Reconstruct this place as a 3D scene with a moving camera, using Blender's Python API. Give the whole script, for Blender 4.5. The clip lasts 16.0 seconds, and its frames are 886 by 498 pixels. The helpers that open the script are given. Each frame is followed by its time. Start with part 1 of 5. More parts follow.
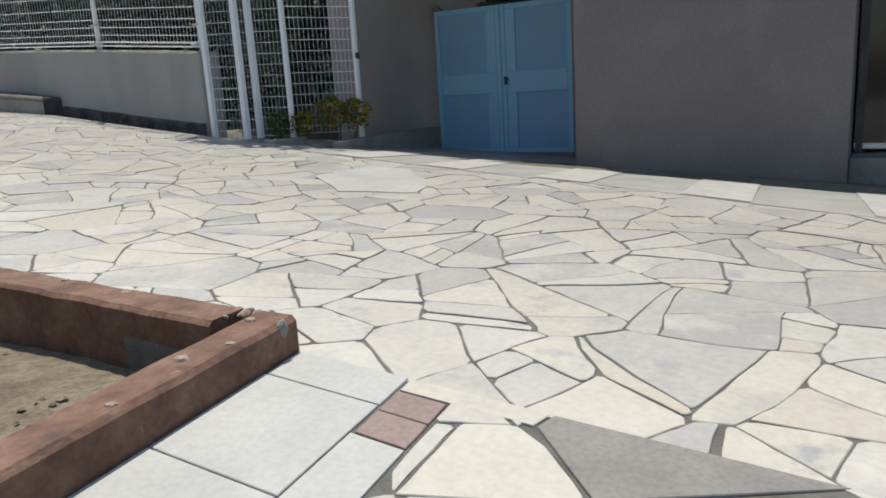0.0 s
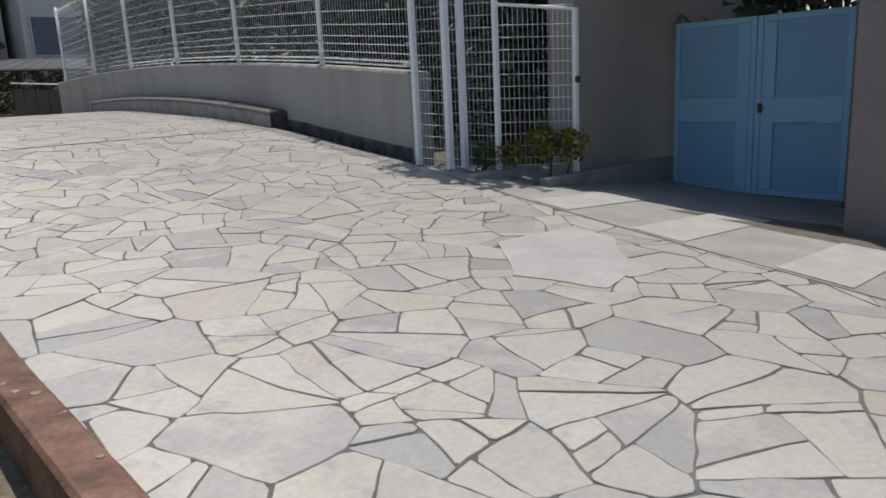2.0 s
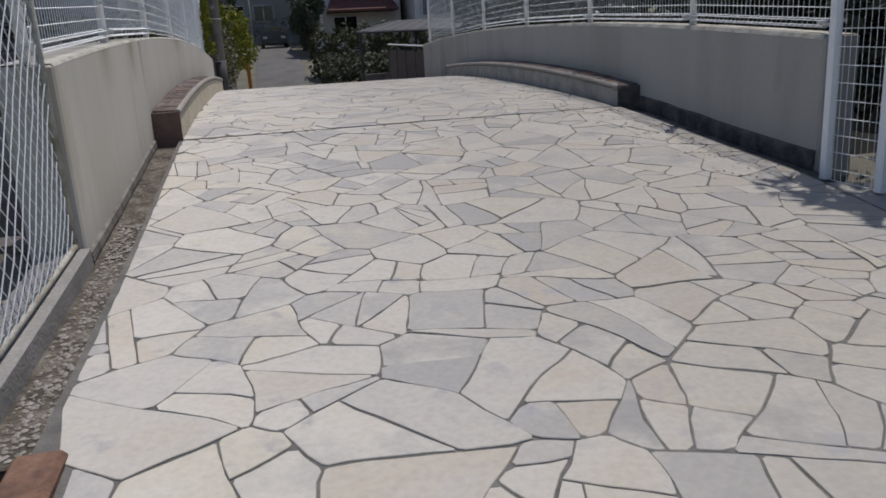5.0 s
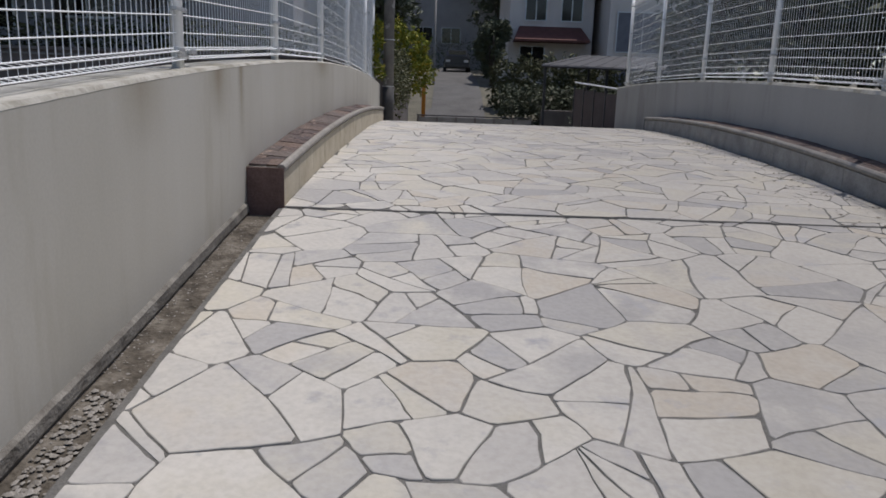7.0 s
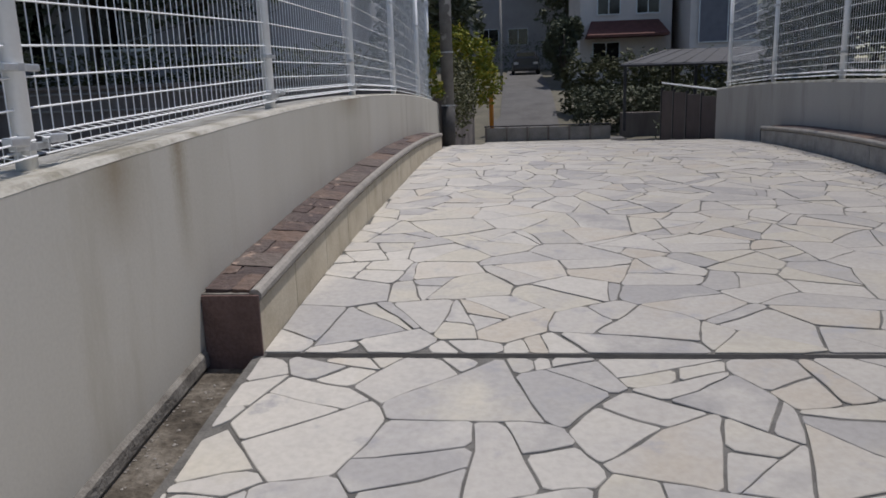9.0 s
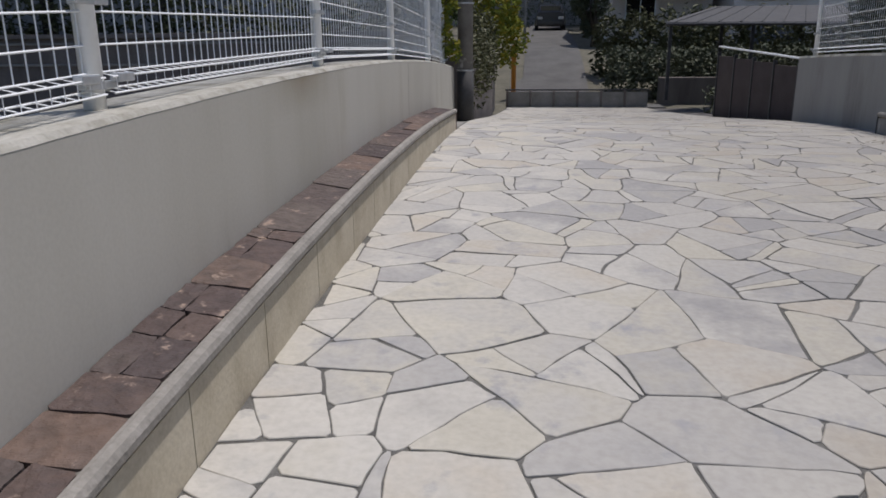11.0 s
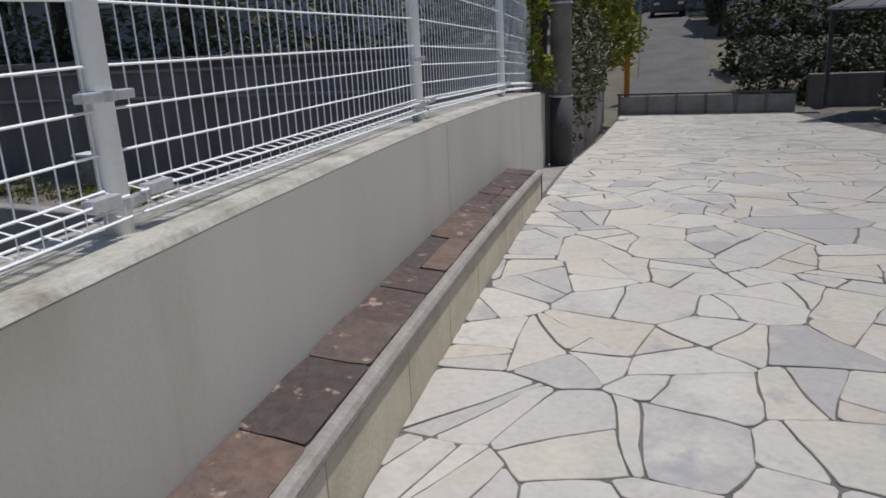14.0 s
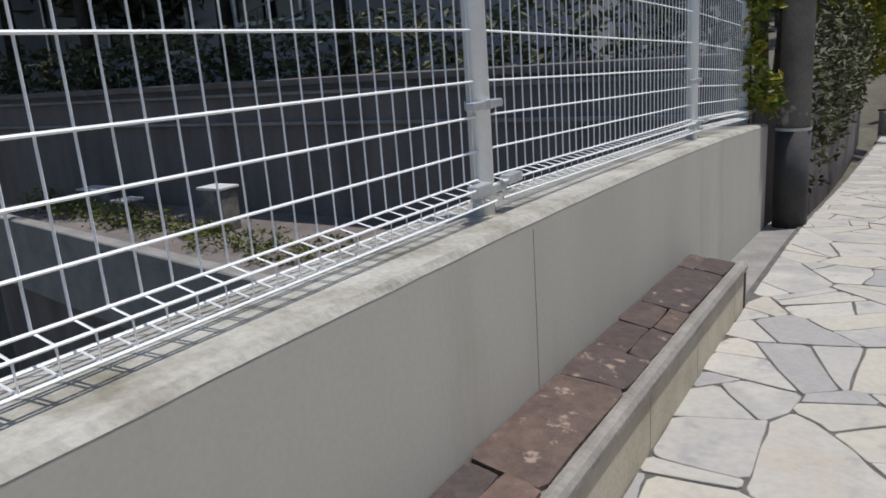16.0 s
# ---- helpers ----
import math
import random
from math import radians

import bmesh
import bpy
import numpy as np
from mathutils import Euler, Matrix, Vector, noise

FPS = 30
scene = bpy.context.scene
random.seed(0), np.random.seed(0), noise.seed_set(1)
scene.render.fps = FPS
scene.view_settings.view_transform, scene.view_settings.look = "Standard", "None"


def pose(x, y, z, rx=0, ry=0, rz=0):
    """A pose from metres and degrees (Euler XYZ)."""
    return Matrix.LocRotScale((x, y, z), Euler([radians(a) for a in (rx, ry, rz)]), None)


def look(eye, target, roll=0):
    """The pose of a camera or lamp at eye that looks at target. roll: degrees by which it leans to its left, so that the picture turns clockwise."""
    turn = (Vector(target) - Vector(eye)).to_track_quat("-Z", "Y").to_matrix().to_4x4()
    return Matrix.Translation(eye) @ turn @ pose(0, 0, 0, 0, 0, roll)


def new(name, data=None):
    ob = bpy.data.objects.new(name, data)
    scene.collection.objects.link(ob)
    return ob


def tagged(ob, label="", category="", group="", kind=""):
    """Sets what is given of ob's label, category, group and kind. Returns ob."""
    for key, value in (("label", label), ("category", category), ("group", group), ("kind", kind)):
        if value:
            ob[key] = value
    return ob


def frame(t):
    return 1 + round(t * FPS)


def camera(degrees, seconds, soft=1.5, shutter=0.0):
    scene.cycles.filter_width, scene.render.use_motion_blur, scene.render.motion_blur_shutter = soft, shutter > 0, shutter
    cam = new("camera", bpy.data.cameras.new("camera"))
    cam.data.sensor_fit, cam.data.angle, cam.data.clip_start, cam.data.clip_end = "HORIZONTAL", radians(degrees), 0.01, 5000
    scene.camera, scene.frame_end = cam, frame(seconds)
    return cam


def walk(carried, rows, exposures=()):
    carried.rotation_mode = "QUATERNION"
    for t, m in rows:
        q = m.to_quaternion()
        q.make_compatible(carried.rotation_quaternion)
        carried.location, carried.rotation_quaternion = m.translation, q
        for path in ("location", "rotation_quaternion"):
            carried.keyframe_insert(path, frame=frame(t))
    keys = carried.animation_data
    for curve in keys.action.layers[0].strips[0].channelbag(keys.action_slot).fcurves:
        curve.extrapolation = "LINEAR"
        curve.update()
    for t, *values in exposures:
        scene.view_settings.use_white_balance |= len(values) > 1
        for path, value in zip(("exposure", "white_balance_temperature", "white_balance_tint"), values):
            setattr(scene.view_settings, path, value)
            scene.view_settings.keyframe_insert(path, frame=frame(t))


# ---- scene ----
cam = camera(61.5, 16.0, soft=1.7)
PATH = [
    (0, (-1.274, 0.238, 0.851), (0.397, 1.249, 0.420), -3.5),
    (0.5, (-0.958, 0.358, 0.994), (0.663, 1.424, 0.510), -4.0),
    (1, (-0.652, 0.394, 1.100), (0.874, 1.607, 0.650), -4.9),
    (1.5, (-0.417, 0.513, 1.176), (0.962, 1.901, 0.760), -3.6),
    (2, (-0.187, 0.618, 1.271), (1.074, 2.108, 0.834), -2.8),
    (2.5, (-0.066, 0.452, 1.288), (1.075, 2.049, 0.900), -1.9),
    (3, (0.178, 0.642, 1.283), (1.191, 2.319, 0.883), -2.3),
    (3.5, (0.442, 1.002, 1.281), (1.260, 2.758, 0.785), -1.9),
    (4, (0.734, 1.398, 1.291), (1.409, 3.204, 0.760), -2.0),
    (4.5, (0.945, 1.916, 1.352), (1.425, 3.793, 0.855), -3.1),
    (5, (1.091, 2.430, 1.414), (1.504, 4.321, 0.912), -3.4),
    (5.2, (1.163, 2.655, 1.438), (1.497, 4.569, 0.965), -3.8),
    (7.3, (1.370, 5.265, 1.676), (1.336, 7.219, 1.252), 1.3),
    (7.5, (1.389, 5.466, 1.712), (1.354, 7.421, 1.293), -0.3),
    (8, (1.435, 6.022, 1.762), (1.351, 7.976, 1.347), 0.5),
    (8.5, (1.407, 6.525, 1.802), (1.228, 8.465, 1.347), -0.1),
    (9, (1.374, 7.024, 1.886), (1.173, 8.968, 1.463), -1.9),
    (9.2, (1.386, 7.251, 1.894), (1.202, 9.195, 1.464), -1.3),
    (11.3, (1.097, 9.836, 2.040), (0.861, 11.746, 1.497), -0.5),
    (11.5, (1.074, 10.045, 2.083), (0.894, 11.964, 1.550), -0.7),
    (12, (1.083, 10.538, 2.155), (0.939, 12.482, 1.707), -5.0),
    (12.5, (1.046, 11.018, 2.213), (0.694, 12.908, 1.663), -4.2),
    (13, (0.985, 11.519, 2.235), (0.590, 13.391, 1.653), -5.3),
    (13.5, (1.020, 12.088, 2.257), (0.568, 13.956, 1.704), -4.4),
    (14, (1.012, 12.609, 2.254), (0.495, 14.460, 1.698), -2.8),
    (14.5, (1.030, 13.106, 2.265), (0.488, 14.937, 1.671), -5.2),
    (15, (1.046, 13.623, 2.295), (0.321, 15.385, 1.688), -3.3),
    (15.5, (0.933, 14.094, 2.298), (0.108, 15.822, 1.720), -3.2),
    (16, (0.873, 14.582, 2.280), (-0.169, 16.212, 1.772), -4.1),
]
EXPOSURES = [(0.0, 0.59, 6720, 6), (0.6, 0.53, 6690, 6), (1.5, 0.36, 6620, 9), (2.5, 0.29, 6570, 11), (3.5, 0.20, 6520, 12), (4.5, 0.06, 6470, 13), (9.0, 0.05, 6430, 14), (11.5, 0.05, 6390, 14), (16.0, 0.19, 6330, 11)]
walk(cam, [(t, look(eye, target, roll)) for t, eye, target, roll in PATH], EXPOSURES)

# ---- light ----
world = bpy.data.worlds.new("world")
scene.world = world
world.use_nodes = True
SUN = Vector((0.20, 0.20, 0.96)).normalized()          # towards the sun
_sky = world.node_tree.nodes.new("ShaderNodeTexSky")
_sky.sky_type, _sky.sun_disc = "NISHITA", False
_sky.sun_elevation = math.asin(SUN.z)
_sky.sun_rotation = math.atan2(SUN.x, SUN.y)
world.node_tree.links.new(_sky.outputs[0], world.node_tree.nodes["Background"].inputs[0])
world.node_tree.nodes["Background"].inputs[1].default_value = 0.10
sun = new("sun", bpy.data.lights.new("sun", "SUN"))
sun.data.energy, sun.data.angle, sun.data.color = 3.15, radians(0.55), (1.0, 0.955, 0.90)
sun.matrix_world = look((0, 0, 30), Vector((0, 0, 30)) - SUN)


# ---- materials ----
def mat(name, colors, scale=6.0, rough=0.8, bump=0.15, metal=0.0, fine=60.0, spread=None, vary=0.0, spec=0.3, streak=False, fine_amt=0.35, dist=0.02, dulled=False, stain=None, stain_at=0.62, stain_scale=2.0, soft_edge=0.07, runs=()):
    """A surface with two scales of variation. colors: two or three base colours; spread: 'object' or 'island' picks the main colour for each piece."""
    m = bpy.data.materials.new(name)
    m.use_nodes = True
    nt = m.node_tree
    n, l = nt.nodes, nt.links
    b = n["Principled BSDF"]
    b.inputs["Roughness"].default_value, b.inputs["Metallic"].default_value = rough, metal
    b.inputs["Specular IOR Level"].default_value = spec
    co = n.new("ShaderNodeNewGeometry")
    mp = n.new("ShaderNodeMapping")
    l.new(co.outputs["Position"], mp.inputs["Vector"])
    if streak:
        mp.inputs["Scale"].default_value = (1.0, 1.0, 0.22)
    big = n.new("ShaderNodeTexNoise")
    big.inputs["Scale"].default_value, big.inputs["Detail"].default_value, big.inputs["Roughness"].default_value = scale, 5, 0.6
    small = n.new("ShaderNodeTexNoise")
    small.inputs["Scale"].default_value, small.inputs["Detail"].default_value = fine, 4
    l.new(mp.outputs[0], big.inputs["Vector"])
    l.new(co.outputs["Position"], small.inputs["Vector"])
    ramp = n.new("ShaderNodeValToRGB")
    els = ramp.color_ramp.elements
    k = len(colors)
    while len(els) < k:
        els.new(0.5)
    for i, c in enumerate(colors):
        els[i].position = i / (k - 1) if spread else 0.32 + 0.36 * i / (k - 1)
        els[i].color = (*c, 1)
    if spread:
        if spread == "object":
            r = n.new("ShaderNodeObjectInfo").outputs["Random"]
        else:
            r = co.outputs["Random Per Island"]
        mix = n.new("ShaderNodeMath")
        mix.operation = "MULTIPLY_ADD"
        l.new(big.outputs["Fac"], mix.inputs[0])
        mix.inputs[1].default_value = 0.22
        l.new(r, mix.inputs[2])
        sub = n.new("ShaderNodeMath")
        sub.operation = "SUBTRACT"
        l.new(mix.outputs[0], sub.inputs[0])
        sub.inputs[1].default_value = 0.11
        l.new(sub.outputs[0], ramp.inputs[0])
    else:
        l.new(big.outputs["Fac"], ramp.inputs[0])
    mul = n.new("ShaderNodeMix")
    mul.data_type, mul.blend_type = "RGBA", "MULTIPLY"
    mul.inputs["Factor"].default_value = fine_amt
    l.new(ramp.outputs[0], mul.inputs["A"])
    gray = n.new("ShaderNodeValToRGB")
    gray.color_ramp.elements[0].position, gray.color_ramp.elements[1].position = 0.3, 0.62
    gray.color_ramp.elements[0].color = (0.45, 0.44, 0.42, 1)
    l.new(small.outputs["Fac"], gray.inputs[0])
    l.new(gray.outputs[0], mul.inputs["B"])
    result = mul.outputs["Result"]
    if dulled:      # greyer and darker towards larger x, with a noisy edge
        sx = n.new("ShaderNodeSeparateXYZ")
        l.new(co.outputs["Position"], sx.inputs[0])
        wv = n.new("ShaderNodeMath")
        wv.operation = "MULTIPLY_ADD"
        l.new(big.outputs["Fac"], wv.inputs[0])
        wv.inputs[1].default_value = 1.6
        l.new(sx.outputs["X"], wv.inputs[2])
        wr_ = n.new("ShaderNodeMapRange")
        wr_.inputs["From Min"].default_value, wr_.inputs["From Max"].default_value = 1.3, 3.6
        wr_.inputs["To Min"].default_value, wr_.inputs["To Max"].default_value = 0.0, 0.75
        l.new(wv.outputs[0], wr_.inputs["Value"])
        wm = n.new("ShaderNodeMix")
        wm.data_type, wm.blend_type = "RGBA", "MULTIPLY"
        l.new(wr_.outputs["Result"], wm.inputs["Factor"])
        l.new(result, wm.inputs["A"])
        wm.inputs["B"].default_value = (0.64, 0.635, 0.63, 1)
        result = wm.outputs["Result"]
    if stain:
        sn = n.new("ShaderNodeTexNoise")
        sn.inputs["Scale"].default_value, sn.inputs["Detail"].default_value, sn.inputs["Roughness"].default_value = stain_scale, 6, 0.65
        l.new((mp.outputs[0] if streak else co.outputs["Position"]), sn.inputs["Vector"])
        sr = n.new("ShaderNodeValToRGB")
        sr.color_ramp.elements[0].position, sr.color_ramp.elements[1].position = stain_at, min(0.98, stain_at + soft_edge)
        l.new(sn.outputs["Fac"], sr.inputs[0])
        sm = n.new("ShaderNodeMix")
        sm.data_type = "RGBA"
        l.new(sr.outputs[0], sm.inputs["Factor"])
        l.new(result, sm.inputs["A"])
        sm.inputs["B"].default_value = (*stain, 1)
        result = sm.outputs["Result"]
    for ry, rw, rz0, rz1 in runs:      # rust-brown run-down marks below chipped spots of the wall top
        sx = n.new("ShaderNodeSeparateXYZ")
        wob = n.new("ShaderNodeVectorMath")
        wob.operation = "MULTIPLY_ADD"
        l.new(small.outputs["Color"], wob.inputs[0])
        wob.inputs[1].default_value = (0.05, 0.07, 0.05)
        l.new(co.outputs["Position"], wob.inputs[2])
        l.new(wob.outputs[0], sx.inputs[0])
        dy = n.new("ShaderNodeMath")
        dy.operation = "SUBTRACT"
        l.new(sx.outputs["Y"], dy.inputs[0])
        dy.inputs[1].default_value = ry + 0.035
        ab = n.new("ShaderNodeMath")
        ab.operation = "ABSOLUTE"
        l.new(dy.outputs[0], ab.inputs[0])
        my = n.new("ShaderNodeMapRange")
        my.inputs["From Min"].default_value, my.inputs["From Max"].default_value = rw, 0.0
        l.new(ab.outputs[0], my.inputs["Value"])
        mz = n.new("ShaderNodeMapRange")
        mz.inputs["From Min"].default_value, mz.inputs["From Max"].default_value = rz0, rz1
        l.new(sx.outputs["Z"], mz.inputs["Value"])
        k = n.new("ShaderNodeMath")
        k.operation = "MULTIPLY"
        l.new(my.outputs["Result"], k.inputs[0])
        l.new(mz.outputs["Result"], k.inputs[1])
        rm = n.new("ShaderNodeMix")
        rm.data_type = "RGBA"
        l.new(k.outputs[0], rm.inputs["Factor"])
        l.new(result, rm.inputs["A"])
        rm.inputs["B"].default_value = (0.30, 0.26, 0.19, 1)
        result = rm.outputs["Result"]
    l.new(result, b.inputs["Base Color"])
    if bump:
        bp = n.new("ShaderNodeBump")
        bp.inputs["Strength"].default_value, bp.inputs["Distance"].default_value = bump, dist
        add = n.new("ShaderNodeMath")
        add.operation = "MULTIPLY_ADD"
        l.new(big.outputs["Fac"], add.inputs[0])
        add.inputs[1].default_value = 1.5
        l.new(small.outputs["Fac"], add.inputs[2])
        l.new(add.outputs[0], bp.inputs["Height"])
        l.new(bp.outputs[0], b.inputs["Normal"])
    return m


CREAM, WHITE, PALE, GREY, BLUE, TAN = (0.480, 0.452, 0.380), (0.495, 0.474, 0.425), (0.440, 0.422, 0.385), (0.372, 0.362, 0.342), (0.335, 0.327, 0.314), (0.455, 0.414, 0.345)
STONE = [CREAM, PALE, WHITE, PALE, CREAM, GREY, PALE, WHITE, BLUE, GREY, CREAM, PALE, TAN, WHITE, GREY, PALE, WHITE, CREAM]
M_STONE = mat("paving_stone", STONE, 3.0, 0.75, 0.10, fine=35, spread="object", fine_amt=0.2, stain=(0.27, 0.27, 0.275), stain_at=0.585, stain_scale=4.2, soft_edge=0.14, dulled=True)
M_STONE_J = mat("paving_stone_joined", STONE, 3.0, 0.75, 0.10, fine=35, spread="island", fine_amt=0.2, stain=(0.27, 0.27, 0.275), stain_at=0.585, stain_scale=4.2, soft_edge=0.14, dulled=True)
M_MORTAR = mat("mortar", [(0.095, 0.092, 0.085), (0.165, 0.16, 0.148)], 9, 0.95, 0.3, fine=90)
M_SLAB = mat("white_slab", [(0.385, 0.382, 0.365), (0.455, 0.45, 0.43)], 3, 0.7, 0.08, fine=50, fine_amt=0.2, stain=(0.27, 0.27, 0.265), stain_at=0.57, stain_scale=2.2, soft_edge=0.1)
M_PATCH = mat("plain_cement_patch", [(0.33, 0.32, 0.305), (0.39, 0.38, 0.36)], 3.5, 0.85, 0.12, fine=60, fine_amt=0.2)
M_REDSTONE = mat("red_paving", [(0.25, 0.185, 0.165), (0.30, 0.225, 0.205)], 5, 0.8, 0.1)
M_DARKSLAB = mat("dark_slab", [(0.20, 0.19, 0.18), (0.25, 0.24, 0.22)], 4, 0.8, 0.1)
M_WALL = mat("rendered_wall", [(0.445, 0.425, 0.365), (0.492, 0.473, 0.415), (0.525, 0.507, 0.452)], 1.1, 0.9, 0.022, fine=70, fine_amt=0.10, streak=True, stain=(0.385, 0.355, 0.285), stain_at=0.555, stain_scale=1.7, soft_edge=0.2, runs=((9.45, 0.22, 1.35, 1.66), (9.95, 0.09, 1.15, 1.7), (8.3, 0.3, 1.3, 1.75), (13.2, 0.6, 1.66, 1.86)))
# M_WALL again but darker: the right parapet's shade is put into its colour
M_WALL2 = mat("rendered_wall_shaded", [(0.33, 0.315, 0.285), (0.38, 0.365, 0.335), (0.41, 0.395, 0.365)], 1.1, 0.9, 0.022, fine=70, fine_amt=0.10, streak=True, stain=(0.24, 0.225, 0.20), stain_at=0.58, stain_scale=1.7, soft_edge=0.2)
M_COPE = mat("wall_top_concrete", [(0.24, 0.225, 0.175), (0.41, 0.395, 0.345), (0.50, 0.485, 0.435)], 5, 0.9, 0.3, fine=60, fine_amt=0.35)
M_PLINTH = mat("plinth_concrete", [(0.12, 0.11, 0.095), (0.28, 0.265, 0.235)], 8, 0.95, 0.4)
M_WHITE = mat("white_coated_steel", [(0.80, 0.82, 0.82), (0.86, 0.87, 0.87)], 4, 0.4, 0.0, fine_amt=0.08, spec=0.5)
M_GALV = mat("galvanised_steel", [(0.55, 0.57, 0.58), (0.68, 0.69, 0.70)], 20, 0.4, 0.0, metal=0.6, fine_amt=0.15)
M_WIRE = mat("galvanised_wire", [(0.50, 0.52, 0.54), (0.62, 0.64, 0.66)], 20, 0.45, 0.0, metal=0.1, fine_amt=0.15, spec=0.5)
# darkest grey, shared by the right footing, gutter, far verge and ledge ends
M_FOOT = mat("dark_footing", [(0.045, 0.042, 0.042), (0.09, 0.084, 0.082), (0.15, 0.14, 0.135)], 7, 0.95, 0.4)
M_SLATE = mat("red_brown_slate", [(0.070, 0.054, 0.051), (0.105, 0.074, 0.065), (0.080, 0.062, 0.060), (0.12, 0.086, 0.074), (0.095, 0.078, 0.072), (0.175, 0.118, 0.090), (0.085, 0.064, 0.060), (0.14, 0.115, 0.100)], 9, 0.7, 0.7, fine=26, spread="object", fine_amt=0.5, stain=(0.30, 0.225, 0.18), stain_at=0.60, stain_scale=11.0, soft_edge=0.06)
M_LIP = mat("ledge_nosing_stone", [(0.24, 0.225, 0.20), (0.33, 0.31, 0.28)], 7, 0.85, 0.25)
M_LEDGE = mat("ledge_cream_block", [(0.43, 0.375, 0.28), (0.52, 0.465, 0.355), (0.58, 0.525, 0.415)], 4, 0.9, 0.1, fine_amt=0.2)
# M_LEDGE greyed and darkened, shade painted in for the right ledge
M_LEDGE_D = mat("ledge_shaded_block", [(0.26, 0.25, 0.23), (0.34, 0.325, 0.30), (0.40, 0.385, 0.355)], 4, 0.9, 0.2, fine_amt=0.3)
M_REDEND = mat("ledge_red_end", [(0.13, 0.085, 0.075), (0.20, 0.13, 0.115)], 7, 0.85, 0.3)
M_PLANTER = mat("red_brown_painted_concrete", [(0.10, 0.057, 0.041), (0.18, 0.098, 0.066), (0.235, 0.145, 0.103)], 6, 0.7, 0.35, fine=40, fine_amt=0.5, stain=(0.34, 0.25, 0.20), stain_at=0.64, stain_scale=7.0, soft_edge=0.05)
M_CHIP = mat("bare_chipped_concrete", [(0.26, 0.19, 0.15), (0.36, 0.29, 0.24)], 15, 0.9, 0.4)
M_SOIL = mat("sandy_soil", [(0.15, 0.12, 0.085), (0.25, 0.21, 0.15)], 9, 1.0, 0.8, fine=45, fine_amt=0.5)
M_DIRT = mat("gutter_dirt", [(0.05, 0.043, 0.034), (0.115, 0.10, 0.08), (0.21, 0.19, 0.16)], 7, 1.0, 0.8, fine=40, fine_amt=0.6)
M_GRAVEL = mat("gravel", [(0.18, 0.165, 0.14), (0.34, 0.32, 0.29), (0.24, 0.22, 0.19)], 20, 0.95, 0.2, spread="island")
M_CONC = mat("grey_concrete", [(0.22, 0.215, 0.20), (0.31, 0.30, 0.285)], 3.5, 0.9, 0.25, fine=55)
M_APRON = mat("apron_concrete", [(0.25, 0.242, 0.225), (0.33, 0.32, 0.298)], 2.2, 0.85, 0.12, fine=50, fine_amt=0.2)
M_BAND = mat("apron_light_band", [(0.34, 0.33, 0.308), (0.41, 0.398, 0.372)], 4, 0.85, 0.12, fine_amt=0.2)
M_BROWN = mat("brown_wall_tile", [(0.20, 0.172, 0.16), (0.24, 0.21, 0.198)], 2, 0.8, 0.1, fine=40, fine_amt=0.25)
M_DARKGLASS = mat("dark_glass", [(0.010, 0.010, 0.012), (0.016, 0.015, 0.018)], 2, 0.08, 0.0, spec=0.5)
M_FRAME = mat("dark_aluminium", [(0.05, 0.05, 0.055), (0.08, 0.08, 0.085)], 5, 0.4, 0.0, metal=0.5)
M_BLUE = mat("blue_painted_sheet", [(0.205, 0.385, 0.555), (0.23, 0.415, 0.59)], 1.5, 0.45, 0.05, fine_amt=0.12)
M_BLUE2 = mat("pale_blue_painted_frame", [(0.255, 0.48, 0.645), (0.275, 0.505, 0.67)], 2.5, 0.45, 0.05, fine_amt=0.1)
M_ASPHALT = mat("asphalt", [(0.085, 0.083, 0.08), (0.13, 0.127, 0.122)], 1.2, 0.9, 0.3, fine=90, fine_amt=0.35)
M_GROUND = mat("shaded_earth", [(0.10, 0.095, 0.075), (0.16, 0.15, 0.115)], 1.5, 1.0, 0.5, fine=20)
M_BANK = mat("old_bank_concrete", [(0.14, 0.122, 0.112), (0.22, 0.195, 0.18)], 2.2, 0.95, 0.3, streak=True)
# dark base stands in for shade on the pole, pale patches for sunlit parts
M_POLE = mat("pole_concrete", [(0.13, 0.126, 0.122), (0.20, 0.195, 0.187)], 5, 0.85, 0.1, stain=(0.36, 0.355, 0.34), stain_at=0.56, stain_scale=2.4, soft_edge=0.04)
M_JOINT = mat("joint_bitumen", [(0.02, 0.02, 0.02), (0.04, 0.039, 0.037)], 9, 0.9, 0.2)
M_SLEEVE = mat("dark_rubber_sleeve", [(0.055, 0.055, 0.056), (0.085, 0.083, 0.082)], 6, 0.7, 0.1)
M_LEAF = mat("leaf_green", [(0.045, 0.068, 0.03), (0.085, 0.12, 0.04), (0.06, 0.09, 0.034)], 3, 0.6, 0.0, spread="island", fine_amt=0.1, spec=0.12)
M_LEAF_Y = mat("leaf_yellow_green", [(0.15, 0.19, 0.03), (0.25, 0.25, 0.03), (0.09, 0.14, 0.03), (0.36, 0.28, 0.03)], 3, 0.6, 0.0, spread="island", fine_amt=0.1, spec=0.12)
M_LEAF_D = mat("leaf_dark", [(0.058, 0.07, 0.046), (0.10, 0.112, 0.065), (0.075, 0.088, 0.054)], 3, 0.65, 0.0, spread="island", fine_amt=0.1)
M_HEDGE = mat("leaf_hedge", [(0.05, 0.058, 0.03), (0.105, 0.105, 0.045), (0.07, 0.078, 0.036)], 3, 0.65, 0.0, spread="island", fine_amt=0.1)
